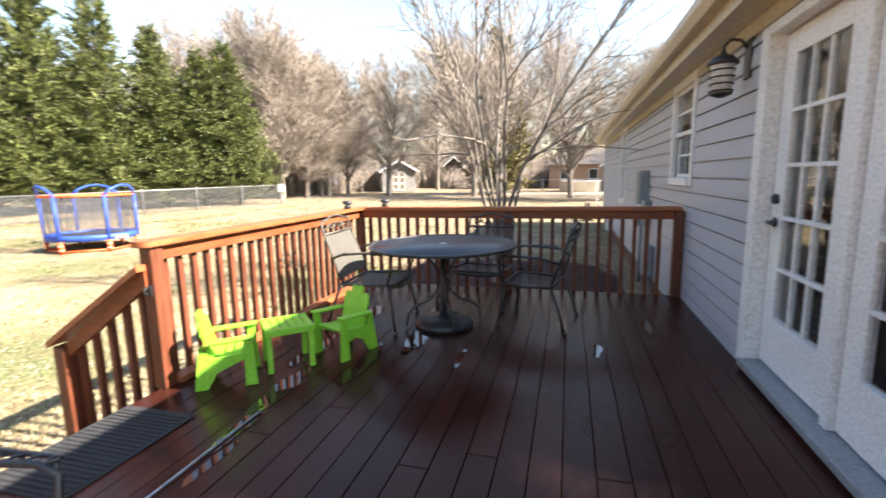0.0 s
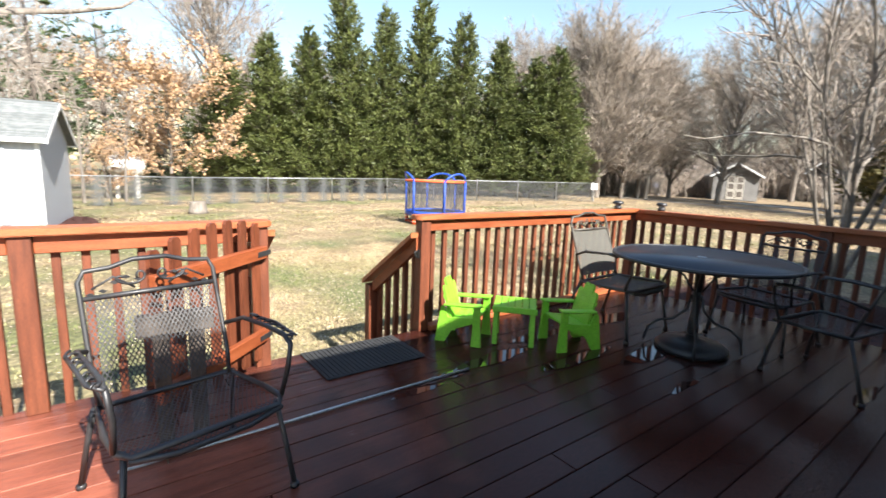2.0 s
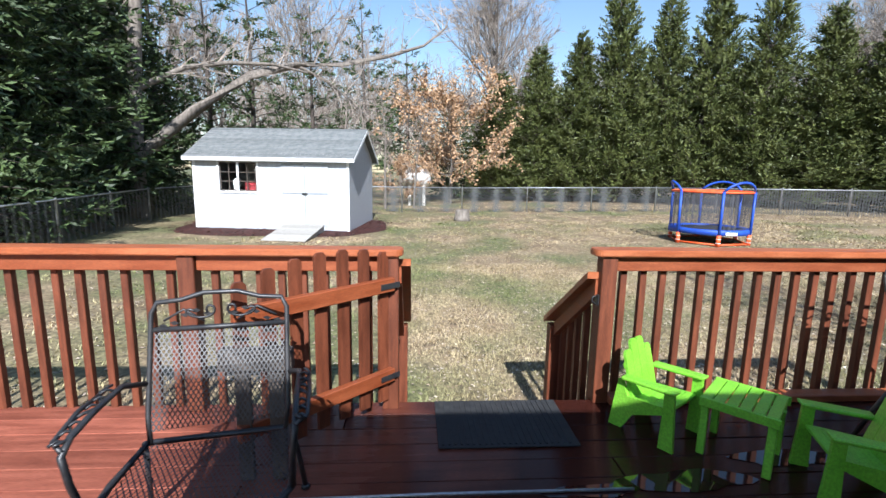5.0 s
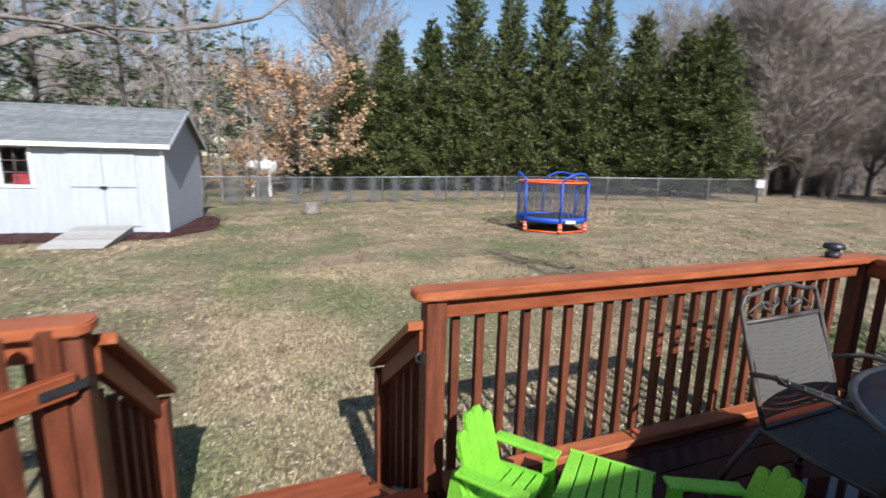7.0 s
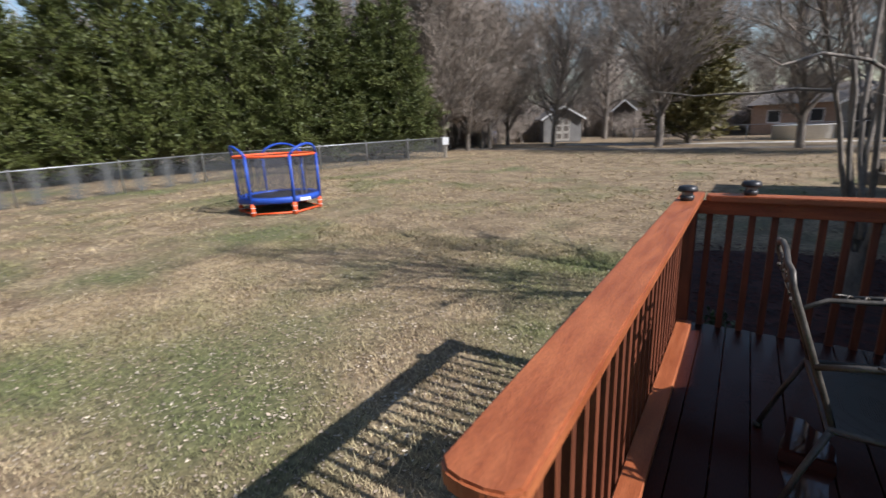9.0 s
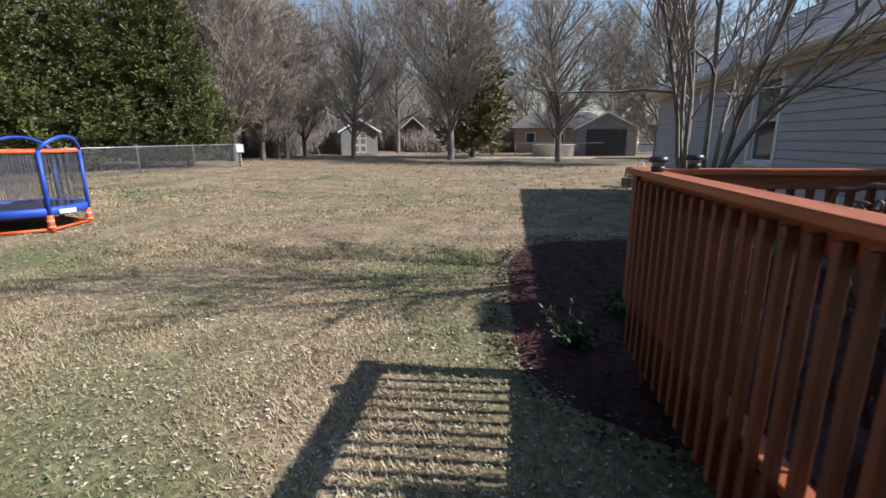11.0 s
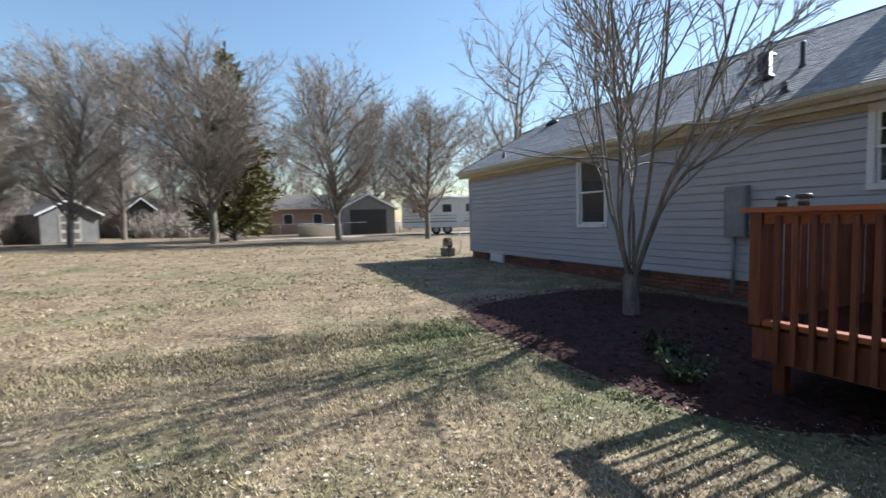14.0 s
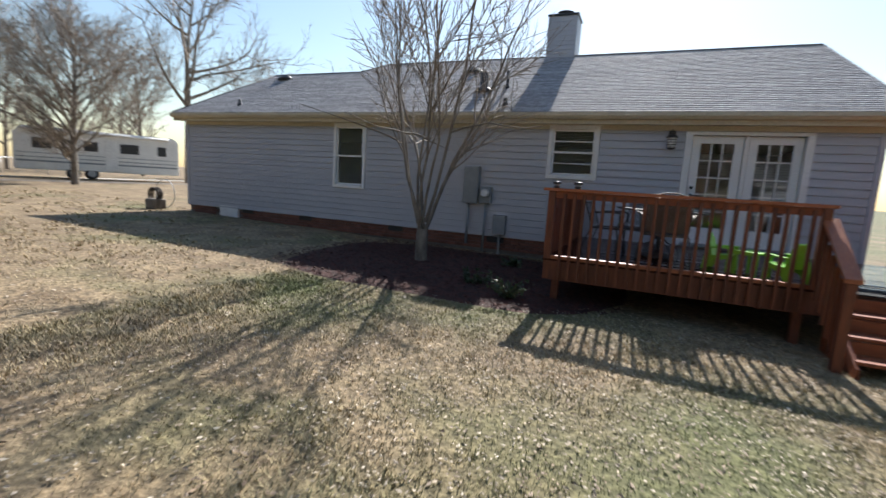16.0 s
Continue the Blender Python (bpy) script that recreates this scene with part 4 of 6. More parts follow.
patio_chair((-1.28, 1.12, DZ + 0.002), -78.5, "black wrought iron patio chair with steel mesh seat", M["mesh"], M["black"])
patio_chair((-1.58, 4.41, DZ + 0.002), -88, "weathered iron patio chair with taupe mesh back", M["mesh2"], M["bronze"], 1.09)
patio_chair((-0.12, 4.72, DZ + 0.002), 80, "black wrought iron patio chair pushed to the table", M["mesh"], M["black"])
patio_chair((-0.72, 5.25, DZ + 0.002), 172, "black wrought iron patio chair behind the table", M["mesh"], M["black"])
patio_table()
kid_chair((-1.99, 3.11, DZ + 0.002), -56, "lime green plastic child's garden chair, back in sunlight")
kid_chair((-1.485, 3.70, DZ + 0.002), 158, "lime green plastic child's garden chair in the shade")
kid_table()
door_mat()
solar_cap((-2.325, 5.51, DZ + 0.93))
solar_cap((-2.0, 5.83, DZ + 0.93))


def small_things():
    r = thing("metal_rod", (-1.52, 1.9, DZ + 0.002), "thin grey metal rod lying on the deck boards", "rod")
    bm = nb()
    tube(bm, [(0.02, -1.0, 0.009), (0.0, 0.0, 0.008), (0.0, 0.86, 0.009)], 0.007, 8)
    part("bar", bm, M["steel"], r)
    p = thing("lawn_stump", (-17.74, 3.69, gz(-17.7, 3.7)), "low pale stump on the lawn by the fence", "stump")
    bm = nb()
    lathe(bm, [(0.34, 0.0), (0.30, 0.1), (0.27, 0.36), (0.25, 0.42), (0.1, 0.42)], 0, 0, 14)
    part("body", bm, M["palebark"], p)
    h = thing("hose_reel", (0.75, 17.9, gz(0.75, 17.9)), "dark brown garden hose reel with coiled hose", "hose reel")
    bm = nb()
    box(bm, -0.2, 0.2, -0.2, 0.2, 0.0, 0.3, bevel=0.03)
    part("base", bm, M["bark"], h)
    for k in range(4):
        bm = nb()
        tube(bm, [(0.05 * k - 0.08, 0.2 * math.cos(q), 0.42 + 0.2 * math.sin(q)) for q in np.linspace(0, math.tau, 18, False)], 0.02, 6, True)
        part("hose_coil", bm, M["darkbark"], h)
    bm = nb()
    tube(bm, [(0.3, 0.42 * math.cos(q), 0.45 + 0.42 * math.sin(q)) for q in np.linspace(0, math.tau, 24, False)], 0.012, 6, True)
    part("hoop", bm, M["steel"], h)


small_things()


# ---- things on the lawn ----
def trampoline():
    t = thing("trampoline", (-12.24, 10.12, gz(-12.2, 10.1)), "small blue and orange children's trampoline with safety net", "trampoline")
    R = 1.0
    a0 = math.atan2(9.8 - 10.12, -11.29 + 12.24)
    bm = nb()
    lathe(bm, [(R - 0.2, 0.40), (R - 0.2, 0.432), (R, 0.432), (R + 0.02, 0.40), (R + 0.02, 0.29), (R - 0.01, 0.29), (R - 0.01, 0.395)], 0, 0, 36)
    bmesh.ops.delete(bm, geom=[f for f in bm.faces if len(f.verts) > 4], context="FACES_ONLY")
    part("pad", bm, M["blue"], t, "blue vinyl spring pad")
    bm = nb()
    lathe(bm, [(0.5, 0.395), (R - 0.19, 0.40), (R - 0.19, 0.396), (0.4, 0.39)], 0, 0, 36)
    part("jump_mat", bm, M["black"], t)
    for k in range(6):
        a = a0 + k * math.tau / 6
        c, s = math.cos(a), math.sin(a)
        bm = nb()
        tube(bm, [(R * c, R * s, 0.0), (R * c, R * s, 0.3)], 0.055, 10)
        part("leg", bm, M["orange"], t, "orange foam leg sleeve")
        for z in (0.09, 0.2):
            bm = nb()
            tube(bm, [(R * c + 0.058 * math.cos(q), R * s + 0.058 * math.sin(q), z) for q in np.linspace(0, math.tau, 10, False)], 0.008, 5, True)
            part("band", bm, M["white"], t)
        bm = nb()
        tube(bm, [((R + 0.02) * c, (R + 0.02) * s, 0.3), ((R + 0.03) * c, (R + 0.03) * s, 1.44)], 0.035, 8)
        part("pole", bm, M["blue"], t)
        b = a + math.tau / 6
        if k % 2 == 0:
            bm = nb()
            pts = []
            for u in np.linspace(0, 1, 9):
                q = a + (b - a) * u
                pts.append(((R + 0.03) * math.cos(q), (R + 0.03) * math.sin(q), 1.44 + 0.24 * math.sin(math.pi * u) ** 0.7))
            tube(bm, pts, 0.032, 8)
            part("arch", bm, M["blue"], t)
        bm = nb()
        tube(bm, [(R * c, R * s, 0.04), (R * 0.99 * math.cos(b), R * 0.99 * math.sin(b), 0.04)], 0.025, 6)
        part("ground_bar", bm, M["orange"], t)
    bm = nb()
    tube(bm, [(R * math.cos(q), R * math.sin(q), 1.42) for q in np.linspace(0, math.tau, 36, False)], 0.03, 8, True)
    part("top_ring", bm, M["orange"], t, "orange foam top ring")
    bm = nb()
    n = 36
    A = [bm.verts.new((0.98 * R * math.cos(k * math.tau / n), 0.98 * R * math.sin(k * math.tau / n), 0.43)) for k in range(n)]
    Bv = [bm.verts.new((0.98 * R * math.cos(k * math.tau / n), 0.98 * R * math.sin(k * math.tau / n), 1.41)) for k in range(n)]
    for k in range(n):
        bm.faces.new((A[k], A[(k + 1) % n], Bv[(k + 1) % n], Bv[k]))
    part("safety_net", bm, M["netting"], t, "black safety net")
    bm = nb()
    box(bm, R + 0.022, R + 0.026, 0.15, 0.42, 0.31, 0.39, Matrix.Rotation(a0, 4, "Z"))
    part("label_patch", bm, M["white"], t, "plain white patch")


def shed():
    x0, x1, y0, y1 = -17.45, -14.15, -5.12, -0.18
    zb = -0.06
    s = thing("garden_shed", ((x0 + x1) / 2, (y0 + y1) / 2, gz(-15, -2)), "white painted wooden garden shed with grey shingle roof", "shed")
    ox, oy, oz = s.location

    def put(name, bm, m, label=""):
        bmesh.ops.translate(bm, vec=(-ox, -oy, -oz), verts=bm.verts[:])
        return part(name, bm, m, s, label)
    W = (-4.27, -3.08, 1.14, 2.03)
    bm = nb()
    box(bm, x1 - 0.1, x1, y0, W[0], zb, 2.3)
    box(bm, x1 - 0.1, x1, W[0], W[1], zb, W[2])
    box(bm, x1 - 0.1, x1, W[0], W[1], W[3], 2.3)
    box(bm, x1 - 0.1, x1, W[1], y1, zb, 2.3)
    put("wall", bm, M["shedwall"])
    bm = nb()
    box(bm, x0, x0 + 0.1, y0, y1, zb, 2.3)
    put("wall", bm, M["shedwall"])
    xm = (x0 + x1) / 2
    for yy in (y0, y1 - 0.1):
        bm = nb()
        prism(bm, [(x0 + 0.1, zb), (x1 - 0.1, zb), (x1 - 0.1, 2.3), (xm, 3.12), (x0 + 0.1, 2.3)], "y", yy, yy + 0.1)
        put("gable_wall", bm, M["shedwall"])
    bm = nb()
    box(bm, x0 + 0.1, x1 - 0.1, y0 + 0.1, y1 - 0.1, zb, zb + 0.05)
    put("floor", bm, M["greywood"])
    # battens
    n = 22
    for i in range(n):
        y = y0 + 0.1 + i * (y1 - y0 - 0.2) / (n - 1)
        if W[0] - 0.1 < y < W[1] + 0.1:
            continue
        bm = nb()
        box(bm, x1, x1 + 0.006, y - 0.012, y + 0.012, zb, 2.12)
        put("batten", bm, M["shedwall"])
    for y in (y0, y1 - 0.08):
        bm = nb()
        box(bm, x1, x1 + 0.02, y, y + 0.08, zb, 2.14)
        put("corner_board", bm, M["white"])
    # roof
    for sgn in (1, -1):
        vs, fs = [], []
        c = 13
        for i in range(c):
            d0, d1 = 1.87 - i * 1.87 / c, 1.87 - (i + 1) * 1.87 / c - 0.01
            z0, z1 = 3.20 - d0 * 0.55, 3.20 - d1 * 0.55
            j = len(vs)
            vs += [(xm + sgn * d0 - ox, y0 - 0.2 - oy, z0 + 0.012 - oz), (xm + sgn * d0 - ox, y1 + 0.2 - oy, z0 + 0.012 - oz), (xm + sgn * d1 - ox, y1 + 0.2 - oy, z1 - oz), (xm + sgn * d1 - ox, y0 - 0.2 - oy, z1 - oz),
                   (xm + sgn * d0 - ox, y0 - 0.2 - oy, z0 - 0.01 - oz), (xm + sgn * d0 - ox, y1 + 0.2 - oy, z0 - 0.01 - oz)]
            fs += [(j, j + 1, j + 2, j + 3), (j, j + 1, j + 5, j + 4)]
        ob = new("shingles", solid("shingles", vs, fs, M["shedroof"]))
        ob.parent = s
        tagged(ob, "grey green asphalt shingles", kind="stuff")
        bm = nb()
        prism(bm, [(xm, 3.18), (xm + sgn * 1.85, 3.18 - 1.85 * 0.55), (xm + sgn * 1.85, 3.13 - 1.85 * 0.55), (xm, 3.13)], "y", y0 - 0.19, y1 + 0.19)
        put("roof", bm, M["shedroof"])
        bm = nb()
        box(bm, xm + sgn * 1.86 - 0.015, xm + sgn * 1.86 + 0.015, y0 - 0.2, y1 + 0.2, 2.07, 2.18)
        put("fascia", bm, M["white"])
        for yy in (y0 - 0.21, y1 + 0.19):
            bm = nb()
            prism(bm, [(xm, 3.17), (xm + sgn * 1.85, 3.17 - 1.85 * 0.55), (xm + sgn * 1.85, 3.07 - 1.85 * 0.55), (xm, 3.07)], "y", yy, yy + 0.02)
            put("rake_board", bm, M["white"])
    # window: two sashes of six lites
    for a in (W[0] + 0.03, (W[0] + W[1]) / 2 + 0.015):
        b = a + (W[1] - W[0]) / 2 - 0.045
        bm = nb()
        for yy in np.linspace(a, b, 3):
            box(bm, x1 - 0.03, x1 + 0.004, yy - 0.012, yy + 0.012, W[2] + 0.03, W[3] - 0.03)
        for zz in np.linspace(W[2] + 0.03, W[3] - 0.03, 4):
            box(bm, x1 - 0.028, x1 + 0.002, a, b, zz - 0.012, zz + 0.012)
        w = put("window", bm, M["darkbark"], "dark framed six lite sash")
        bm = nb()
        box(bm, x1 - 0.02 - ox, x1 - 0.016 - ox, a - oy, b - oy, W[2] + 0.03 - oz, W[3] - 0.03 - oz)
        part("pane", bm, M["glass"], w).visible_shadow = False
    bm = nb()
    box(bm, x1 - 0.5, x1 - 0.16, W[0] + 0.05, W[1] - 0.05, W[2] - 0.03, W[2])
    put("shelf", bm, M["greywood"])
    bm = nb()
    box(bm, x1 - 0.42, x1 - 0.2, W[1] - 0.5, W[1] - 0.08, W[2], W[2] + 0.26, bevel=0.02)
    put("red_bin", bm, M["redbox"], "red plastic box on the shelf")
    bm = nb()
    lathe(bm, [(0.09, W[2]), (0.10, W[2] + 0.30), (0.06, W[2] + 0.36), (0.06, W[2] + 0.4)], x1 - 0.3, W[0] + 0.38, 14)
    put("white_jug", bm, M["white"], "white plastic jug on the shelf")
    bm = nb()
    box(bm, x1 + 0.002, x1 + 0.03, W[0] - 0.06, W[0], W[2] - 0.06, W[3] + 0.06)
    box(bm, x1 + 0.002, x1 + 0.03, W[1], W[1] + 0.06, W[2] - 0.06, W[3] + 0.06)
    box(bm, x1 + 0.002, x1 + 0.03, W[0], W[1], W[2] - 0.06, W[2])
    box(bm, x1 + 0.002, x1 + 0.03, W[0], W[1], W[3], W[3] + 0.06)
    box(bm, x1 + 0.002, x1 + 0.03, (W[0] + W[1]) / 2 - 0.03, (W[0] + W[1]) / 2 + 0.03, W[2], W[3])
    put("window_trim", bm, M["white"])
    # double doors with long straps
    for a, b in ((-2.30, -1.57), (-1.55, -0.82)):
        bm = nb()
        box(bm, x1 + 0.007, x1 + 0.03, a, b, 0.12, 2.1, bevel=0.004)
        d = put("door", bm, M["shedwall"])
        for z in (1.09, 1.97):
            bm = nb()
            box(bm, x1 + 0.031 - ox, x1 + 0.04 - ox, a + 0.03 - oy, b - 0.03 - oy, z - oz, z + 0.035 - oz)
            part("strap", bm, M["boxgrey"], d, "grey steel strap")
    bm = nb()
    box(bm, x1 + 0.04, x1 + 0.07, -1.64, -1.48, 1.07, 1.13)
    put("hasp", bm, M["black"])
    for y in np.linspace(y0 + 0.2, y1 - 0.2, 4):
        for x in (x0 + 0.2, x1 - 0.2):
            bm = nb()
            box(bm, x - 0.2, x + 0.2, y - 0.1, y + 0.1, -0.3, zb)
            put("block", bm, M["concrete"])
    corner = Matrix.Translation((x1, y1, 0))
    s.matrix_world = corner @ Matrix.Rotation(radians(-7), 4, "Z") @ corner.inverted() @ s.matrix_world
    # ramp
    r = thing("shed_ramp", (-13.25, -1.62, gz(-13.2, -1.6)), "weathered grey plank ramp up to the shed", "ramp", rz=-7)
    for i in range(12):
        u = i / 12
        bm = nb()
        box(bm, -0.066, 0.066, -0.62, 0.62, -0.015, 0.015, pose(0.86 - u * 1.68, 0.0, 0.03 + u * 0.25, 0, 9, 0), 0.003)
        part("plank", bm, M["greywood"], r)
    for s2 in (-0.55, 0.55):
        bm = nb()
        prism(bm, [(0.9, -0.06), (-0.84, -0.06), (-0.84, 0.24), (0.9, 0.005)], "y", s2 - 0.02, s2 + 0.02)
        part("stringer", bm, M["greywood"], r)


def fence():
    pts = [(-9.0, -6.6), (-16.8, -7.6), (-20.6, -7.0), (-20.9, 4.0), (-20.6, 13.0), (-16.6, 25.0)]
    H = 1.12
    f = thing("chain_link_fence", (-20.9, 4.0, gz(-20.9, 4.0)), "galvanised chain link fence along the lawn", "fence")
    ox, oy, oz = f.location
    bmp = nb()
    lathe(bmp, [(0.03, -0.1), (0.03, H + 0.02), (0.038, H + 0.03), (0.01, H + 0.06)], 0, 0, 8)
    me = data(bmp, "post", M["steel"])
    for (ax, ay), (bx, by) in zip(pts, pts[1:]):
        d = math.hypot(bx - ax, by - ay)
        n = max(1, round(d / 2.75))
        for i in range(n + (bx == pts[-1][0])):
            u = i / n
            x, y = ax + (bx - ax) * u, ay + (by - ay) * u
            piece("post", me, f, (x - ox, y - oy, gz(x, y) - oz))
        za, zb = gz(ax, ay), gz(bx, by)
        bm = nb()
        tube(bm, [(ax - ox, ay - oy, za + H - oz), (bx - ox, by - oy, zb + H - oz)], 0.02, 6)
        part("top_rail", bm, M["steel"], f)
        bm = nb()
        q = [bm.verts.new(v) for v in ((ax - ox, ay - oy, za + 0.02 - oz), (bx - ox, by - oy, zb + 0.02 - oz), (bx - ox, by - oy, zb + H - oz), (ax - ox, ay - oy, za + H - oz))]
        bm.faces.new(q)
        part("link_mesh", bm, M["link"], f, "chain link mesh")
    sg = thing("fence_sign", (-16.55, 25.05, gz(-16.6, 25)), "small white sign on the fence end post", "sign")
    bm = nb()
    box(bm, -0.17, 0.17, -0.01, 0.01, 0.72, 1.12, pose(0.04, -0.06, 0, 0, 0, 35), 0.004)
    part("panel", bm, M["white"], sg)
    bm = nb()
    box(bm, -0.025, 0.025, -0.025, 0.025, -0.1, 1.2, bevel=0.004)
    part("stake", bm, M["greywood"], sg)


trampoline()
shed()
fence()


def puddles():
    """Standing water left on the boards."""
    r = random.Random(77)
    spots = [(-1.45, 2.32, 0.10), (-1.52, 2.58, 0.13), (-1.58, 3.02, 0.20), (-1.25, 3.5, 0.22), (-1.03, 4.1, 0.24), (-0.62, 3.75, 0.09), (0.06, 4.6, 0.12), (0.32, 4.1, 0.09),
             (-1.72, 3.7, 0.2), (-1.7, 4.5, 0.24), (0.75, 4.7, 0.10), (-1.1, 5.0, 0.2)]
    for x, y, s in spots:
        n, ph = 18, r.uniform(0, 9)
        ring = []
        for i in range(n):
            q = i * math.tau / n
            k = s * (0.8 + 0.5 * noise.noise(Vector((math.cos(q) * 1.3 + ph, math.sin(q) * 1.3, ph))))
            ring.append((math.cos(q) * k * 0.42, math.sin(q) * k * 1.9))
        bm = nb()
        prism(bm, ring, "z", 0.0015, 0.0035)
        p = thing("puddle", (x, y, DZ), "shallow puddle of rainwater on the deck boards", "puddle", "puddles on the deck")
        part("water", bm, M["water"], p)


puddles()


# ---- plants ----
class Sticks:
    """Gathers thin tapered tubes and leaf slivers into one mesh."""

    def __init__(self, seed):
        self.v, self.f, self.r = [], [], random.Random(seed)

    def tube(self, pts, r0, r1, sides):
        n, k0 = len(pts), len(self.v)
        for i, p in enumerate(pts):
            d = (pts[min(i + 1, n - 1)] - pts[max(i - 1, 0)])
            d = d.normalized() if d.length > 1e-6 else Vector((0, 0, 1))
            a = d.orthogonal().normalized()
            b = d.cross(a)
            r = r0 + (r1 - r0) * i / (n - 1)
            for k in range(sides):
                q = k * math.tau / sides
                self.v.append(p + (a * math.cos(q) + b * math.sin(q)) * r)
        for i in range(n - 1):
            for k in range(sides):
                self.f.append((k0 + i * sides + k, k0 + i * sides + (k + 1) % sides, k0 + (i + 1) * sides + (k + 1) % sides, k0 + (i + 1) * sides + k))

    def sliver(self, p, d, length, width):
        side = d.cross(Vector((self.r.uniform(-1, 1), self.r.uniform(-1, 1), self.r.uniform(-1, 1)))).normalized() * width * 0.5
        k = len(self.v)
        self.v += [p, p + d * length * 0.5 + side, p + d * length, p + d * length * 0.5 - side]
        self.f.append((k, k + 1, k + 2, k + 3))

    def twig(self, p, d, length, width):
        side = d.cross(Vector((self.r.uniform(-1, 1), self.r.uniform(-1, 1), self.r.uniform(-1, 1)))).normalized() * width * 0.5
        k = len(self.v)
        self.v += [p - side, p + side, p + d * length]
        self.f.append((k, k + 1, k + 2))

    def path(self, p, d, length, n, wobble, rise=0.0):
        pts, d = [p.copy()], d.copy()
        for i in range(n):
            d = (d + Vector((self.r.gauss(0, wobble), self.r.gauss(0, wobble), self.r.gauss(0, wobble) + rise))).normalized()
            p = p + d * length / n
            pts.append(p)
        return pts

    def mesh(self, name, material, smooth=False):
        me = bpy.data.meshes.new(name)
        me.from_pydata([tuple(v) for v in self.v], [], self.f)
        me.materials.append(material)
        if smooth:
            me.shade_smooth()
        return me


def turned(r, d, angle):
    """The direction d bent by an angle in degrees to a random side."""
    a = d.orthogonal().normalized()
    b = d.cross(a)
    q = r.uniform(0, math.tau)
    return (d * math.cos(radians(angle)) + (a * math.cos(q) + b * math.sin(q)) * math.sin(radians(angle))).normalized()


def along(pts, u):
    i = min(int(u * (len(pts) - 1)), len(pts) - 2)
    w = u * (len(pts) - 1) - i
    return pts[i].lerp(pts[i + 1], w), (pts[i + 1] - pts[i]).normalized()


def bare_tree_meshes(seed, H, W, trunk_h, limbs=24, subs=8, twigs=6, fine=3, tr=0.16, tw=0.012, lean=(20, 38)):
    """Wood and twig meshes of a leafless tree with an upright oval crown."""
    wood, tips = Sticks(seed), Sticks(seed + 1)
    r = wood.r
    trunk = wood.path(Vector((0, 0, -0.1)), Vector((0, 0, 1)), H * 0.92, 9, 0.035, 0.03)
    wood.tube(trunk, tr, 0.02, 8)
    for i in range(limbs):
        u = trunk_h / H + (0.86 - trunk_h / H) * (i / limbs) ** 1.1
        p, d = along(trunk, u)
        rel = (u - trunk_h / H) / (1 - trunk_h / H)
        ln = W * (0.55 + 1.1 * math.sin(math.pi * (0.12 + 0.80 * rel)) ** 0.8) * r.uniform(0.8, 1.12)
        ln = min(ln, (H - p.z) * 1.05)
        pts = wood.path(p, turned(r, Vector((0, 0, 1)), r.uniform(*lean) + 16 * (1 - rel)), ln, 6, 0.10, 0.05)
        r0 = tr * (0.42 - 0.25 * rel)
        wood.tube(pts, r0, 0.012, 5)
        for j in range(subs):
            p2, d2 = along(pts, 0.18 + 0.8 * (j + r.random()) / subs)
            pts2 = tips.path(p2, turned(r, d2, r.uniform(25, 50)), ln * r.uniform(0.22, 0.42), 3, 0.12, 0.08)
            tips.tube(pts2, max(tw * 1.3, r0 * 0.22), tw * 0.6, 3)
            for k in range(twigs):
                p3, d3 = along(pts2, 0.15 + 0.85 * (k + r.random()) / twigs)
                d3 = (turned(r, d3, r.uniform(20, 50)) + Vector((0, 0, 0.15))).normalized()
                l3 = r.uniform(0.35, 0.8) * W / 3.0
                tips.twig(p3, d3, l3, tw * 1.6)
                for q in range(fine):
                    tips.twig(p3 + d3 * l3 * r.uniform(0.2, 0.8), turned(r, d3, r.uniform(20, 45)), l3 * r.uniform(0.4, 0.7), tw * 1.1)
    return wood.mesh("trunk", M["bark"], True), tips.mesh("crown", M["twig"])


def frond(crown, p, d, length, leaf, width=0.34, sides=3):
    """A flat feathery spray: slivers leaving a rib to both sides and one at its tip."""
    r = crown.r
    across = d.cross(Vector((r.gauss(0, 0.4), r.gauss(0, 0.4), 1))).normalized()
    for k in range(sides):
        q = p + d * length * (k + 0.4 * r.random()) / sides
        for g in (-1, 1):
            e = (d * 0.8 + across * g * r.uniform(0.5, 0.9) + Vector((0, 0, r.gauss(0, 0.2)))).normalized()
            crown.sliver(q, e, leaf * r.uniform(0.7, 1.2), leaf * width)
    crown.sliver(p + d * length * 0.8, d, leaf * 1.2, leaf * width)


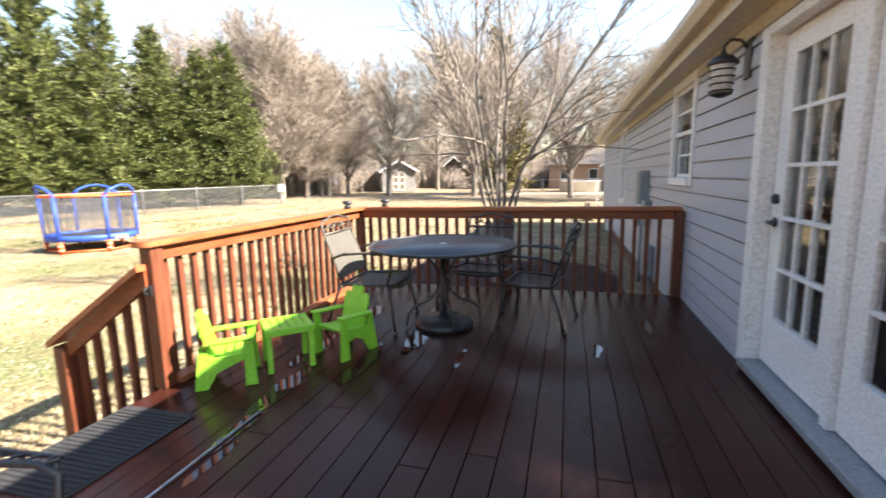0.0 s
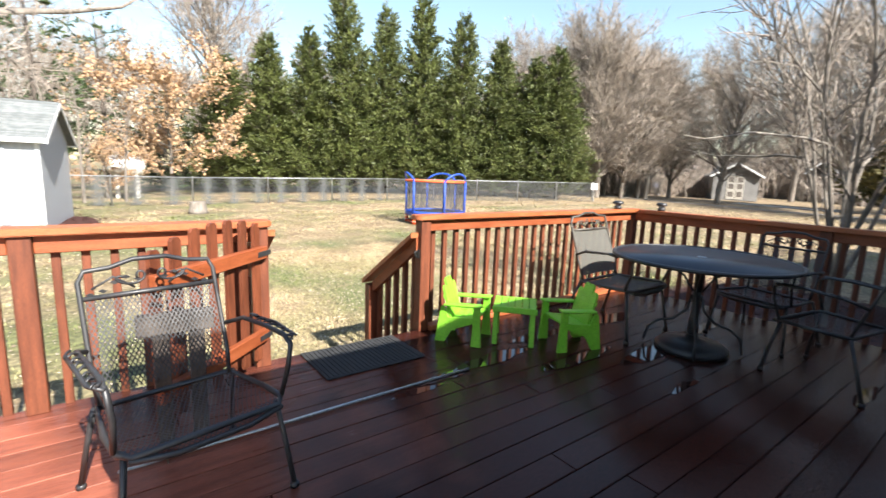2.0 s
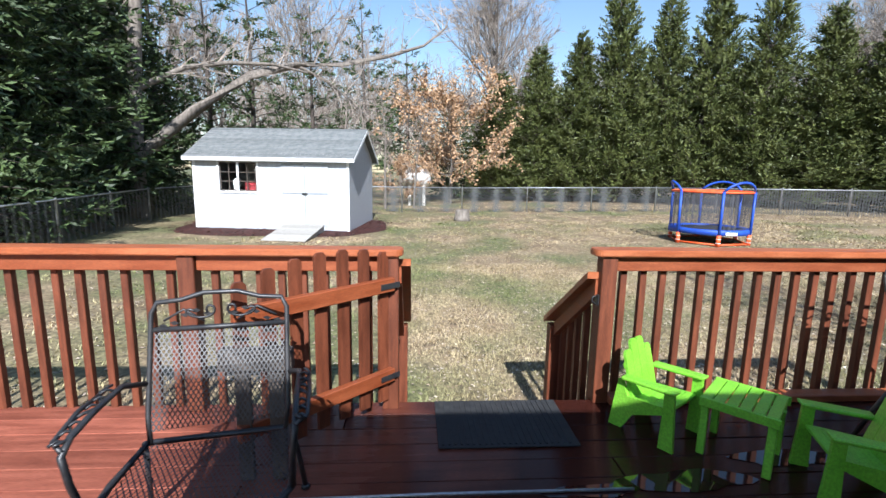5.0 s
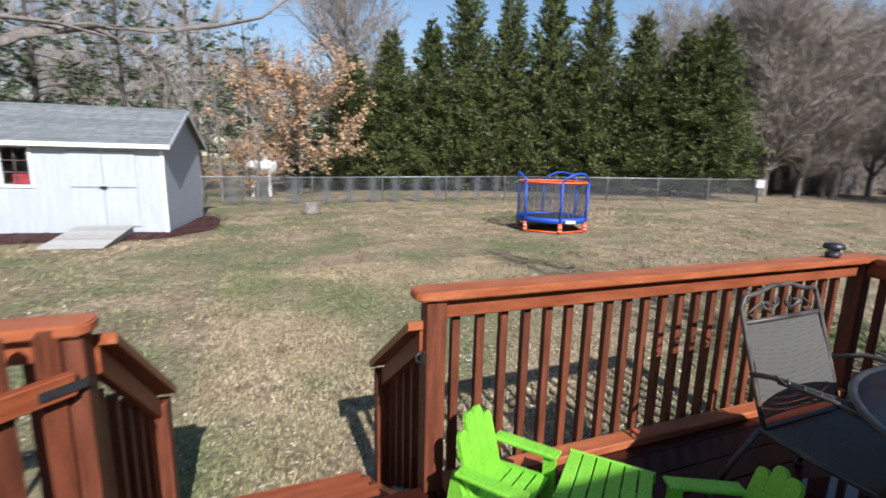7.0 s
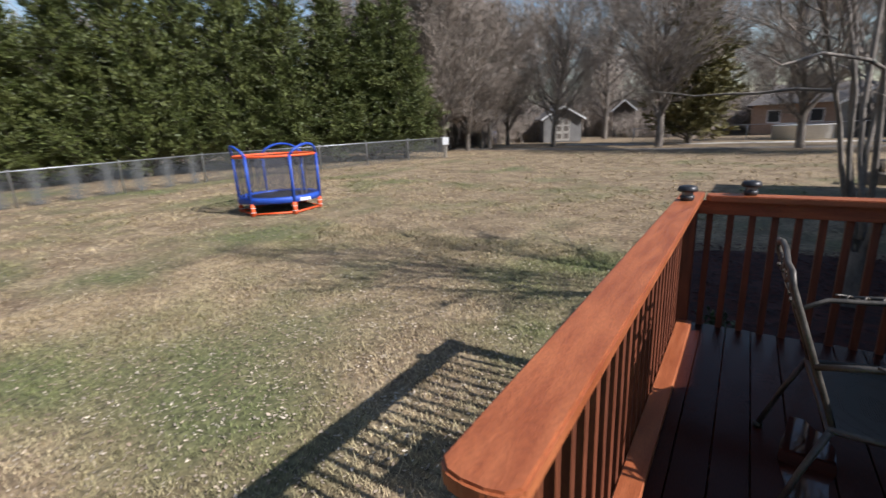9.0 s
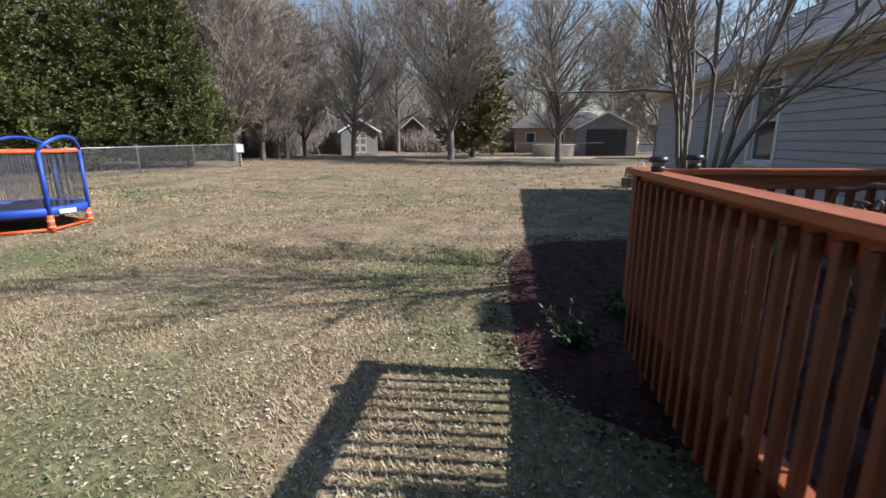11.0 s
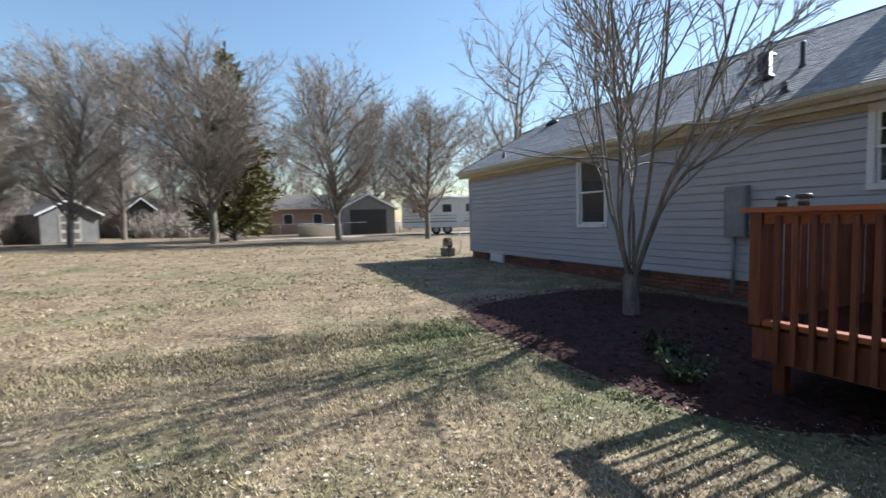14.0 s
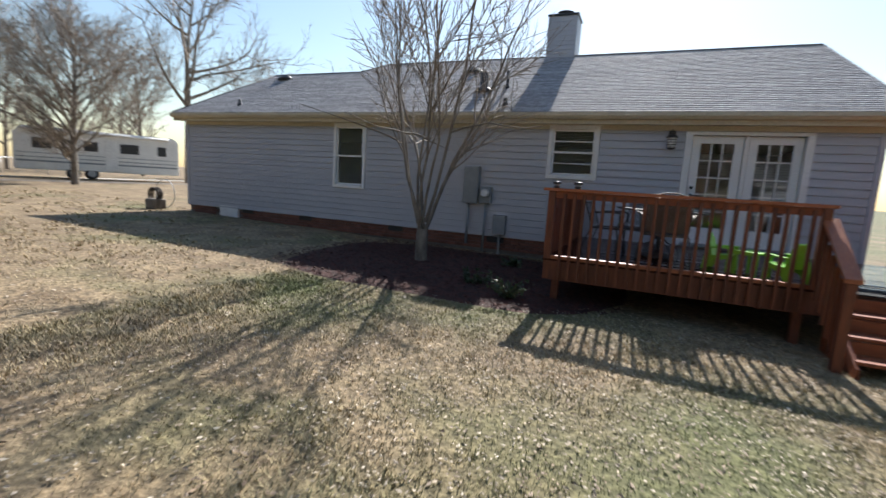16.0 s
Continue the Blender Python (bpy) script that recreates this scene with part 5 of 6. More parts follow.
def conifer_meshes(seed, H, R, branches, material, power=0.75, leaf=0.22, bare=0.02, rise=(15, 45), sprays=15, droop=0.0, start=0.25):
    """Trunk and crown of an evergreen: separate boughs of uneven length, each hung with feathery sprays."""
    wood, crown = Sticks(seed), Sticks(seed + 1)
    r = crown.r
    trunk = wood.path(Vector((0, 0, -0.1)), Vector((0, 0, 1)), H * 0.97, 8, 0.012)
    wood.tube(trunk, H * 0.016, 0.012, 6)
    for i in range(branches):
        u = bare + (0.985 - bare) * (1 - (1 - (i + r.random()) / branches) ** 0.62)
        a = i * 2.399 + r.gauss(0, 0.35)
        p, _ = along(trunk, u)
        lump = 0.86 + 0.30 * noise.noise(Vector((math.cos(a) * 1.6, math.sin(a) * 1.6, u * H * 0.45 + seed)))
        ln = (R * (1 - u) ** power * (0.8 + 0.2 * min(1, u / 0.1)) * lump + 0.22) * r.choice((1.0, 1.0, 0.9, 1.12, 0.75, 1.25))
        el = radians(r.uniform(*rise) + 22 * u * u)
        d = Vector((math.cos(a) * math.cos(el), math.sin(a) * math.cos(el), math.sin(el)))
        bough = crown.path(p, d, ln, 5, 0.06, -droop)
        wood.tube(bough, 0.012 + 0.012 * ln, 0.006, 3)
        n = max(4, int(sprays * (0.35 + 0.65 * ln / R)))
        for k in range(n):
            w = start + (1 - start) * (k + r.random()) / n
            q, e = along(bough, min(w, 0.99))
            turn = turned(r, e, r.uniform(15, 62))
            turn = (turn + Vector((0, 0, r.gauss(0.12, 0.2) - droop))).normalized()
            frond(crown, q, turn, ln * r.uniform(0.10, 0.24) * (1.25 - 0.6 * w) + 0.10, leaf * r.uniform(0.75, 1.25))
        frond(crown, bough[-1] - d * 0.1, (bough[-1] - bough[-2]).normalized(), 0.3, leaf)
    frond(crown, trunk[-1] - Vector((0, 0, 0.3)), Vector((0, 0, 1)), 0.7, leaf, sides=5)
    return wood.mesh("trunk", M["darkbark"], True), crown.mesh("crown", material)


def plant(name, meshes, at, label, category, group="", rz=0.0, s=1.0, sz=1.0, kind=""):
    t = new(name)
    t.matrix_world = Matrix.Translation((at[0], at[1], gz(*at) if len(at) == 2 else at[2])) @ Matrix.Rotation(rz, 4, "Z") @ Matrix.Diagonal((s, s, s * sz, 1))
    t.empty_display_size = 0.2
    tagged(t, label, category, group, kind)
    for me in meshes:
        piece(me.name.split(".")[0], me, t)
    return t


rnd = random.Random(21)

# the row of cypresses behind the fence
CY = [conifer_meshes(40 + 3 * i, 11.0, 2.55, 440, M["cypress"], 0.72, 0.17, sprays=20) for i in range(3)]
for i, (x, y, h) in enumerate(((-29.2, 7.2, 8.2), (-28.3, 9.4, 9.5), (-27.7, 11.4, 10.2), (-26.6, 13.7, 12.9), (-25.8, 15.6, 11.6), (-24.5, 17.6, 12.8), (-23.3, 19.4, 11.4),
                               (-21.5, 21.5, 9.9), (-20.2, 23.0, 8.9), (-18.9, 24.4, 9.6))):
    plant("cypress_tree", CY[i % 3], (x, y), "tall dense green cypress in the row behind the fence", "tree", "cypress row", rnd.uniform(0, 6), 0.92 + h / 110, h / 11.0 / (0.92 + h / 110))

# bare trees round the far lawn
PEAR = [bare_tree_meshes(70 + 5 * i, 11.0, 3.2, 1.6, 44, 12, 9, 5, 0.2, 0.0140, (20, 42)) for i in range(3)]
FAR = [bare_tree_meshes(90 + 5 * i, 14.0, 4.4, 2.5, 24, 8, 7, 3, 0.18, 0.023) for i in range(3)]
for i, (x, y, h, w) in enumerate(((-20.5, 34.5, 10.5, 1.15), (-19.2, 39.0, 8.6, 0.9), (-14.3, 36.5, 10.6, 0.95), (-14.2, 51.0, 15.0, 1.2), (-6.9, 35.5, 11.6, 1.25), (0.2, 32.5, 9.8, 1.05), (5.2, 30.0, 8.2, 0.9),
                                  (-24.5, 33.0, 10.5, 1.1), (-23.5, 37.5, 11.5, 1.1), (6.8, 46.0, 11.5, 1.0))):
    plant("bare_tree", PEAR[i % 3], (x, y), "leafless grey brown tree with an upright oval crown", "tree", "bare lawn trees", rnd.uniform(0, 6), w, h / 11.0 / w)
for i in range(16):
    x, y = -27.5 + 9.5 * rnd.random(), 27.5 + 11 * rnd.random()
    plant("bare_tree", PEAR[i % 3], (x, y), "leafless brown tree in the thicket past the fence", "tree", "thicket", rnd.uniform(0, 6), rnd.uniform(0.75, 1.1), rnd.uniform(0.8, 1.15))
CED = conifer_meshes(131, 9.5, 2.2, 190, M["cedar"], leaf=0.28)
plant("cedar_tree", CED, (-5.6, 40.0), "olive brown cedar behind a bare tree", "tree", "", 1.0, 1.45, 1.0)
plant("cedar_tree", CED, (-29.0, 38.0), "olive brown cedar at the wood's edge", "tree", "", 2.0, 1.1, 1.2)
plant("cedar_tree", CED, (-22.6, 30.2), "olive brown cedar at the end of the fence", "tree", "", 3.0, 0.95, 1.05)

# undergrowth at the foot of the woods
def thicket_mesh(seed):
    s = Sticks(seed)
    r = s.r
    for i in range(420):
        d = Vector((r.gauss(0, 0.2), r.gauss(0, 0.2), 1)).normalized()
        pts = s.path(Vector((r.gauss(0, 3.2), r.gauss(0, 1.3), -0.3)), d, r.uniform(1.5, 5.5), 3, 0.12, 0.02)
        s.tube(pts, 0.045, 0.015, 3)
        for k in range(9):
            p, q = along(pts, 0.12 + 0.88 * r.random())
            s.twig(p, turned(r, q, r.uniform(20, 65)), r.uniform(0.6, 1.6), 0.05)
    return s.mesh("brushwood", M["twig"])


THICKET = [thicket_mesh(300 + i) for i in range(2)]
for i in range(30):
    a = radians(-12 + i * 2.1 + rnd.uniform(-0.6, 0.6))
    d = rnd.uniform(60, 66)
    plant("thicket", (THICKET[i % 2],), (-4 - d * math.sin(a), 3 + d * math.cos(a)), "tangled leafless undergrowth at the wood's edge", "undergrowth", "undergrowth", rnd.uniform(0, 6), rnd.uniform(0.9, 1.2), rnd.uniform(0.7, 1.1))
for i, (x, y) in enumerate(((-26, 34), (-23, 41), (-30, 40), (-27, 46), (-22, 48), (-34, 44), (-11, 55), (-6, 58), (-1, 62))):
    plant("thicket", (THICKET[i % 2],), (x, y), "tangled leafless undergrowth past the fence", "undergrowth", "undergrowth", rnd.uniform(0, 6), 0.8, rnd.uniform(0.6, 0.9))

# woods closing the view
for i in range(84):
    a = radians(-6 + i * 1.42 + rnd.uniform(-0.8, 0.8))
    d = rnd.uniform(58, 88)
    x, y = -4 - d * math.sin(a), 3 + d * math.cos(a)
    plant("wood_tree", FAR[i % 3], (x, y), "leafless grey tree in the far woods", "tree", "far woods", rnd.uniform(0, 6), rnd.uniform(0.85, 1.2), rnd.uniform(0.85, 1.15))
for i in range(15):
    a = radians(88 + i * 3.5 + rnd.uniform(-0.8, 0.8))
    d = rnd.uniform(30, 46)
    x, y = -4 - d * math.sin(a), 1 + d * math.cos(a)
    plant("wood_tree", FAR[i % 3], (x, y), "leafless grey tree behind the shed", "tree", "woods behind the shed", rnd.uniform(0, 6), rnd.uniform(0.7, 1.0), rnd.uniform(0.9, 1.2))
for i, (x, y) in enumerate(((14, 56), (22, 50), (30, 44), (38, 36), (10, 64), (44, 26), (26, 60))):
    plant("wood_tree", FAR[i % 3], (x, y), "leafless grey tree beyond the house", "tree", "far woods", rnd.uniform(0, 6), 1.0, 0.9)
plant("bare_tree", bare_tree_meshes(160, 16.5, 7.0, 5.5, 13, 8, 5, 2, 0.32, 0.03, (30, 58)), (15.5, 35.3), "large spreading leafless oak behind the house", "tree", "", 0.5)

# pines and dark evergreens by the shed
PINE = [conifer_meshes(170 + 3 * i, 13.0, 3.3, 210, M["pine"], 0.55, 0.24, 0.04, (-8, 22), 13, 0.04, 0.3) for i in range(2)]
LANK = [conifer_meshes(180 + 3 * i, 14.0, 2.6, 64, M["pine"], 0.5, 0.24, 0.16, (-5, 25), 10, 0.05, 0.4) for i in range(2)]
for i, (x, y, s, z) in enumerate(((-15.0, -10.5, 1.05, 1.0), (-18.5, -11.5, 1.1, 1.0), (-11.5, -11.5, 1.1, 0.9), (-24.0, -14.0, 1.0, 1.0), (-13.0, -9.6, 0.8, 1.0), (-10.4, -9.2, 0.9, 1.0), (-16.9, -10.0, 0.85, 1.1), (-8.5, -10.5, 1.0, 1.0),
                                  (-31.5, 4.6, 0.62, 0.85), (-19.8, -9.4, 0.75, 1.05), (-21.5, -11.5, 0.95, 1.0), (-17.8, -12.5, 1.0, 1.0))):
    plant("pine_tree", PINE[i % 2], (x, y), "dark green pine in the shade by the shed", "tree", "dark pines", rnd.uniform(0, 6), s, z)
for i, (x, y, s, z) in enumerate(((-22.5, -10.0, 0.95, 1.0), (-25.5, -6.8, 0.92, 1.05), (-27.5, -4.0, 0.85, 0.9), (-29.0, -1.2, 0.9, 0.95), (-31.0, 1.4, 0.78, 0.95), (-24.0, -8.4, 0.8, 1.1))):
    plant("pine_tree", LANK[i % 2], (x, y), "lank feathery pine with open branches behind the shed", "tree", "lank pines", rnd.uniform(0, 6), s, z)


def oak_with_limb():
    """A big leafless oak whose long limb reaches out over the shed."""
    w, t = Sticks(200), Sticks(201)
    r = w.r
    w.tube([Vector(p) for p in ((-17.6, -8.4, -0.3), (-17.6, -8.4, 2.0), (-17.8, -8.3, 5.0), (-18.0, -8.0, 9.0), (-18.2, -7.6, 13.0))], 0.33, 0.14, 10)
    limbs = [[(-17.7, -8.4, 2.2), (-18.6, -6.6, 4.0), (-20.0, -5.0, 5.6), (-22.0, -3.6, 6.5), (-23.5, -1.8, 6.9), (-25.0, 0.4, 7.7), (-26.2, 2.3, 8.6), (-27.2, 3.6, 9.9)],
             [(-17.8, -8.3, 4.6), (-18.8, -7.0, 5.6), (-19.6, -5.6, 6.0), (-20.6, -4.2, 6.2), (-21.6, -3.0, 6.1)],
             [(-22.0, -3.6, 6.5), (-22.8, -2.4, 6.0), (-23.6, -1.4, 5.3), (-24.6, -0.6, 4.4)],
             [(-18.0, -8.0, 8.5), (-19.0, -6.0, 9.5), (-20.5, -4.0, 10.6), (-22.0, -2.0, 11.8)],
             [(-17.8, -8.2, 6.5), (-18.5, -10.0, 8.0), (-19.0, -12.0, 9.0)], [(-18.0, -8.0, 10.0), (-17.0, -6.2, 11.6), (-16.6, -4.6, 13.4)]]
    for i, l in enumerate(limbs):
        pts = [Vector(p) for p in l]
        r0 = (0.24, 0.12, 0.09, 0.14, 0.12, 0.12)[i]
        w.tube(pts, r0, 0.045, 7)
        for j in range(26):
            p, d = along(pts, 0.15 + 0.85 * r.random())
            p2 = t.path(p, (turned(r, d, r.uniform(35, 75)) + Vector((0, 0, 0.35))).normalized(), r.uniform(0.8, 2.4), 4, 0.16, 0.03)
            t.tube(p2, r.uniform(0.018, 0.04), 0.006, 3)
            for k in range(9):
                q, dq = along(p2, 0.15 + 0.85 * r.random())
                t.twig(q, turned(r, dq, r.uniform(25, 60)), r.uniform(0.3, 0.9), 0.014)
    wood, twigs = w.mesh("trunk", M["bark"], True), t.mesh("crown", M["twig"])
    ob = thing("oak_tree", (-17.6, -8.4, 0.0), "big leafless oak with a long limb over the shed", "tree")
    for me in (wood, twigs):
        piece(me.name.split(".")[0], me, ob, (17.6, 8.4, 0))


def leafy_oak():
    """A young oak that has kept its dry tan leaves."""
    wood, tips = bare_tree_meshes(210, 7.4, 2.7, 1.0, 22, 8, 4, 1, 0.09, 0.014, (35, 70))
    lv = Sticks(211)
    r = lv.r
    for i in range(15000):
        p = tips.vertices[r.randrange(len(tips.vertices))].co + Vector((r.gauss(0, 0.09), r.gauss(0, 0.09), r.gauss(0, 0.09)))
        if noise.noise(p * 0.9) < -0.18:
            continue
        lv.sliver(p, Vector((r.gauss(0, 1), r.gauss(0, 1), r.gauss(-0.4, 0.8))).normalized(), r.uniform(0.10, 0.20), 0.10)
    return wood, tips, lv.mesh("leaves", M["oakleaf"])


LO = leafy_oak()
plant("young_oak", LO, (-26.6, 3.9), "young oak holding dry tan leaves behind the fence", "tree", "", 0.4)
plant("young_oak", LO, (-24.5, 1.2), "small low oak holding dry tan leaves", "tree", "", 2.2, 0.45, 0.8)
SAPLING = bare_tree_meshes(240, 6.2, 0.75, 2.2, 9, 4, 3, 1, 0.075, 0.009, (15, 40))
for i, (x, y, k) in enumerate(((-21.9, -0.3, 1.0), (-22.3, 0.4, 0.9), (-23.0, 1.8, 0.8), (-22.6, -1.4, 1.1))):
    plant("bare_tree", SAPLING, (x, y), "slim pale leafless sapling by the fence", "tree", "saplings", i * 1.7, k)
plant("bare_tree", PEAR[1], (-36.0, 8.5), "tall leafless tree behind the tan oak", "tree", "", 1.2, 1.3, 1.1)
oak_with_limb()


def crape_myrtle():
    w, t = Sticks(220), Sticks(221)
    r, base = w.r, w
    w.tube([Vector((0, 0, -0.15)), Vector((0, 0.01, 0.3)), Vector((0.0, 0.0, 0.62))], 0.12, 0.10, 9)
    stems = []
    for i in range(9):
        w, boughs = Sticks(260 + i), []
        a = i * math.tau / 9 + r.uniform(-0.25, 0.25)
        lean = r.uniform(6, 24)
        d = Vector((math.cos(a) * math.sin(radians(lean)), math.sin(a) * math.sin(radians(lean)), math.cos(radians(lean))))
        p = Vector((math.cos(a) * 0.06, math.sin(a) * 0.06, r.uniform(0.5, 0.85)))
        pts = w.path(p, d, r.uniform(4.2, 5.6), 10, 0.09, 0.035)
        r0 = r.uniform(0.022, 0.040)
        w.tube(pts, r0, 0.010, 6)
        for j in range(8):
            u = 0.24 + 0.73 * (j + r.random()) / 8
            p2, d2 = along(pts, u)
            l2 = r.uniform(0.9, 1.9) * (1.15 - 0.5 * u)
            bough = Sticks(400 + 20 * i + j)
            boughs.append(bough)
            s2 = w.path(p2, turned(r, d2, r.uniform(16, 42)), l2, 5, 0.07, 0.05)
            bough.tube(s2, r0 * (0.55 - 0.25 * u), 0.005, 4)
            for k in range(12):
                p3, d3 = along(s2, 0.15 + 0.85 * (k + r.random()) / 12)
                s3 = t.path(p3, turned(r, d3, r.uniform(20, 50)), r.uniform(0.3, 0.8), 3, 0.1, 0.05)
                t.tube(s3, 0.008, 0.004, 3)
                for q in range(3):
                    p4, d4 = along(s3, r.uniform(0.3, 1.0))
                    t.twig(p4, turned(r, d4, r.uniform(15, 45)), r.uniform(0.1, 0.3), 0.009)
        stems.append((w, boughs))
        if i % 2 == 0:
            p2, d2 = along(pts, r.uniform(0.22, 0.42))
            s2 = w.path(p2, Vector((math.cos(a), math.sin(a), 0.25)).normalized(), r.uniform(1.6, 2.4), 6, 0.10, 0.02)
            boughs.append(Sticks(700 + i))
            boughs[-1].tube(s2, 0.018, 0.005, 5)
    tree = plant("crape_myrtle", (base.mesh("trunk", M["palebark"], True), t.mesh("crown", M["twig"])), (-1.0, 8.3), "leafless crape myrtle with many pale slender stems", "tree")
    for stem, boughs in stems:
        ob = piece("stem", stem.mesh("stem", M["palebark"], True), tree)
        for q in boughs:
            piece("branch", q.mesh("branch", M["palebark"], True), ob)


crape_myrtle()


def shrub(at, s, seed):
    w, l = Sticks(seed), Sticks(seed + 1)
    r = l.r
    for i in range(26):
        a = r.uniform(0, math.tau)
        pts = w.path(Vector((0, 0, -0.02)), Vector((math.cos(a) * 0.8, math.sin(a) * 0.8, r.uniform(0.5, 1.4))).normalized(), r.uniform(0.2, 0.42) * s, 4, 0.15)
        w.tube(pts, 0.006, 0.003, 4)
        for k in range(16):
            p, d = along(pts, r.uniform(0.25, 1))
            l.sliver(p, turned(r, d, r.uniform(20, 80)), r.uniform(0.035, 0.07), 0.03)
    plant("garden_shrub", (w.mesh("brushwood", M["darkbark"]), l.mesh("leaves", M["shrub"])), at, "small dark green evergreen shrub in the mulch bed", "shrub", "bed shrubs")


shrub((-2.63, 6.25), 1.15, 230)
shrub((-2.1, 6.9), 0.8, 240)
shrub((-0.2, 6.8), 0.8, 250)


def flakes(name, label, spots, material, size, lift=0.004, flat=0.35):
    """Loose flat bits strewn on the lawn, as one mesh. spots: x, y."""
    r = random.Random(len(spots))
    vs, fs = [], []
    for x, y in spots:
        z = gz(x, y) + lift + 0.02 * noise.noise(Vector((x * 0.6, y * 0.6, 0)))
        a, s = r.uniform(0, math.tau), size * r.uniform(0.5, 1.3)
        c, q = math.cos(a) * s, math.sin(a) * s
        k = len(vs)
        h1, h2 = r.uniform(0, flat) * s, r.uniform(0, flat) * s
        vs += [(x - c, y - q, z + h1 * 0.3), (x + q * 0.5, y - c * 0.5, z + h2), (x + c, y + q, z + h1), (x - q * 0.5, y + c * 0.5, z + h2 * 0.4)]
        fs.append((k, k + 1, k + 2, k + 3))
    ob = new(name, solid(name, vs, fs, material))
    return tagged(ob, label, kind="stuff")


def beds():
    def bed(name, label, outline, lift):
        n = len(outline)
        cx, cy = sum(p[0] for p in outline) / n, sum(p[1] for p in outline) / n
        vs, fs = [], []
        rings = 7
        for j in range(rings + 1):
            u = j / rings
            for x, y in outline:
                px, py = cx + (x - cx) * u, cy + (y - cy) * u
                edge = min(1.0, (1 - u) * 6)
                vs.append((px, py, gz(px, py) - 0.02 + (lift + 0.02 + 0.012 * noise.noise(Vector((px * 4, py * 4, 0)))) * edge))
        for j in range(rings):
            for i in range(n):
                fs.append((j * n + i, j * n + (i + 1) % n, (j + 1) * n + (i + 1) % n, (j + 1) * n + i))
        tagged(new(name, solid(name, vs, fs, M["mulch"], True)), label, "mulch bed", kind="structure")

    def oval(cx, cy, rx, ry, n=40, wob=0.06):
        return [(cx + rx * math.copysign(abs(math.cos(q)) ** 0.6, math.cos(q)) * (1 + wob * noise.noise(Vector((math.cos(q) * 3, math.sin(q) * 3, cx)))), cy + ry * math.copysign(abs(math.sin(q)) ** 0.6, math.sin(q)) * (1 + wob * noise.noise(Vector((math.sin(q) * 3, math.cos(q) * 3, cy))))) for q in np.linspace(0, math.tau, n, False)]
    a, b = oval(-1.05, 7.6, 2.22, 2.9), oval(-15.7, -2.5, 2.55, 3.5)
    bed("mulch_bed_1", "red bark mulch bed between deck and house", a, 0.05)
    bed("mulch_bed_2", "red bark mulch round the shed", b, 0.05)
    r = random.Random(3)
    spots = []
    while len(spots) < 9000:
        x, y = r.uniform(-3.5, 0.9), r.uniform(4.8, 10.4)
        if abs((x + 1.05) / 2.3) ** 3.2 + abs((y - 7.6) / 2.95) ** 3.2 < 1:
            spots.append((x, y))
    flakes("bark_chips", "red bark chips", spots, M["mulch"], 0.028, 0.055, 0.6)
    spots = []
    while len(spots) < 3500:
        x, y = r.uniform(-18.3, -13.0), r.uniform(-6.1, 1.1)
        if abs((x + 15.7) / 2.6) ** 3.2 + abs((y + 2.5) / 3.55) ** 3.2 < 1:
            spots.append((x, y))
    flakes("bark_chips", "red bark chips by the shed", spots, M["mulch"], 0.04, 0.055, 0.6)


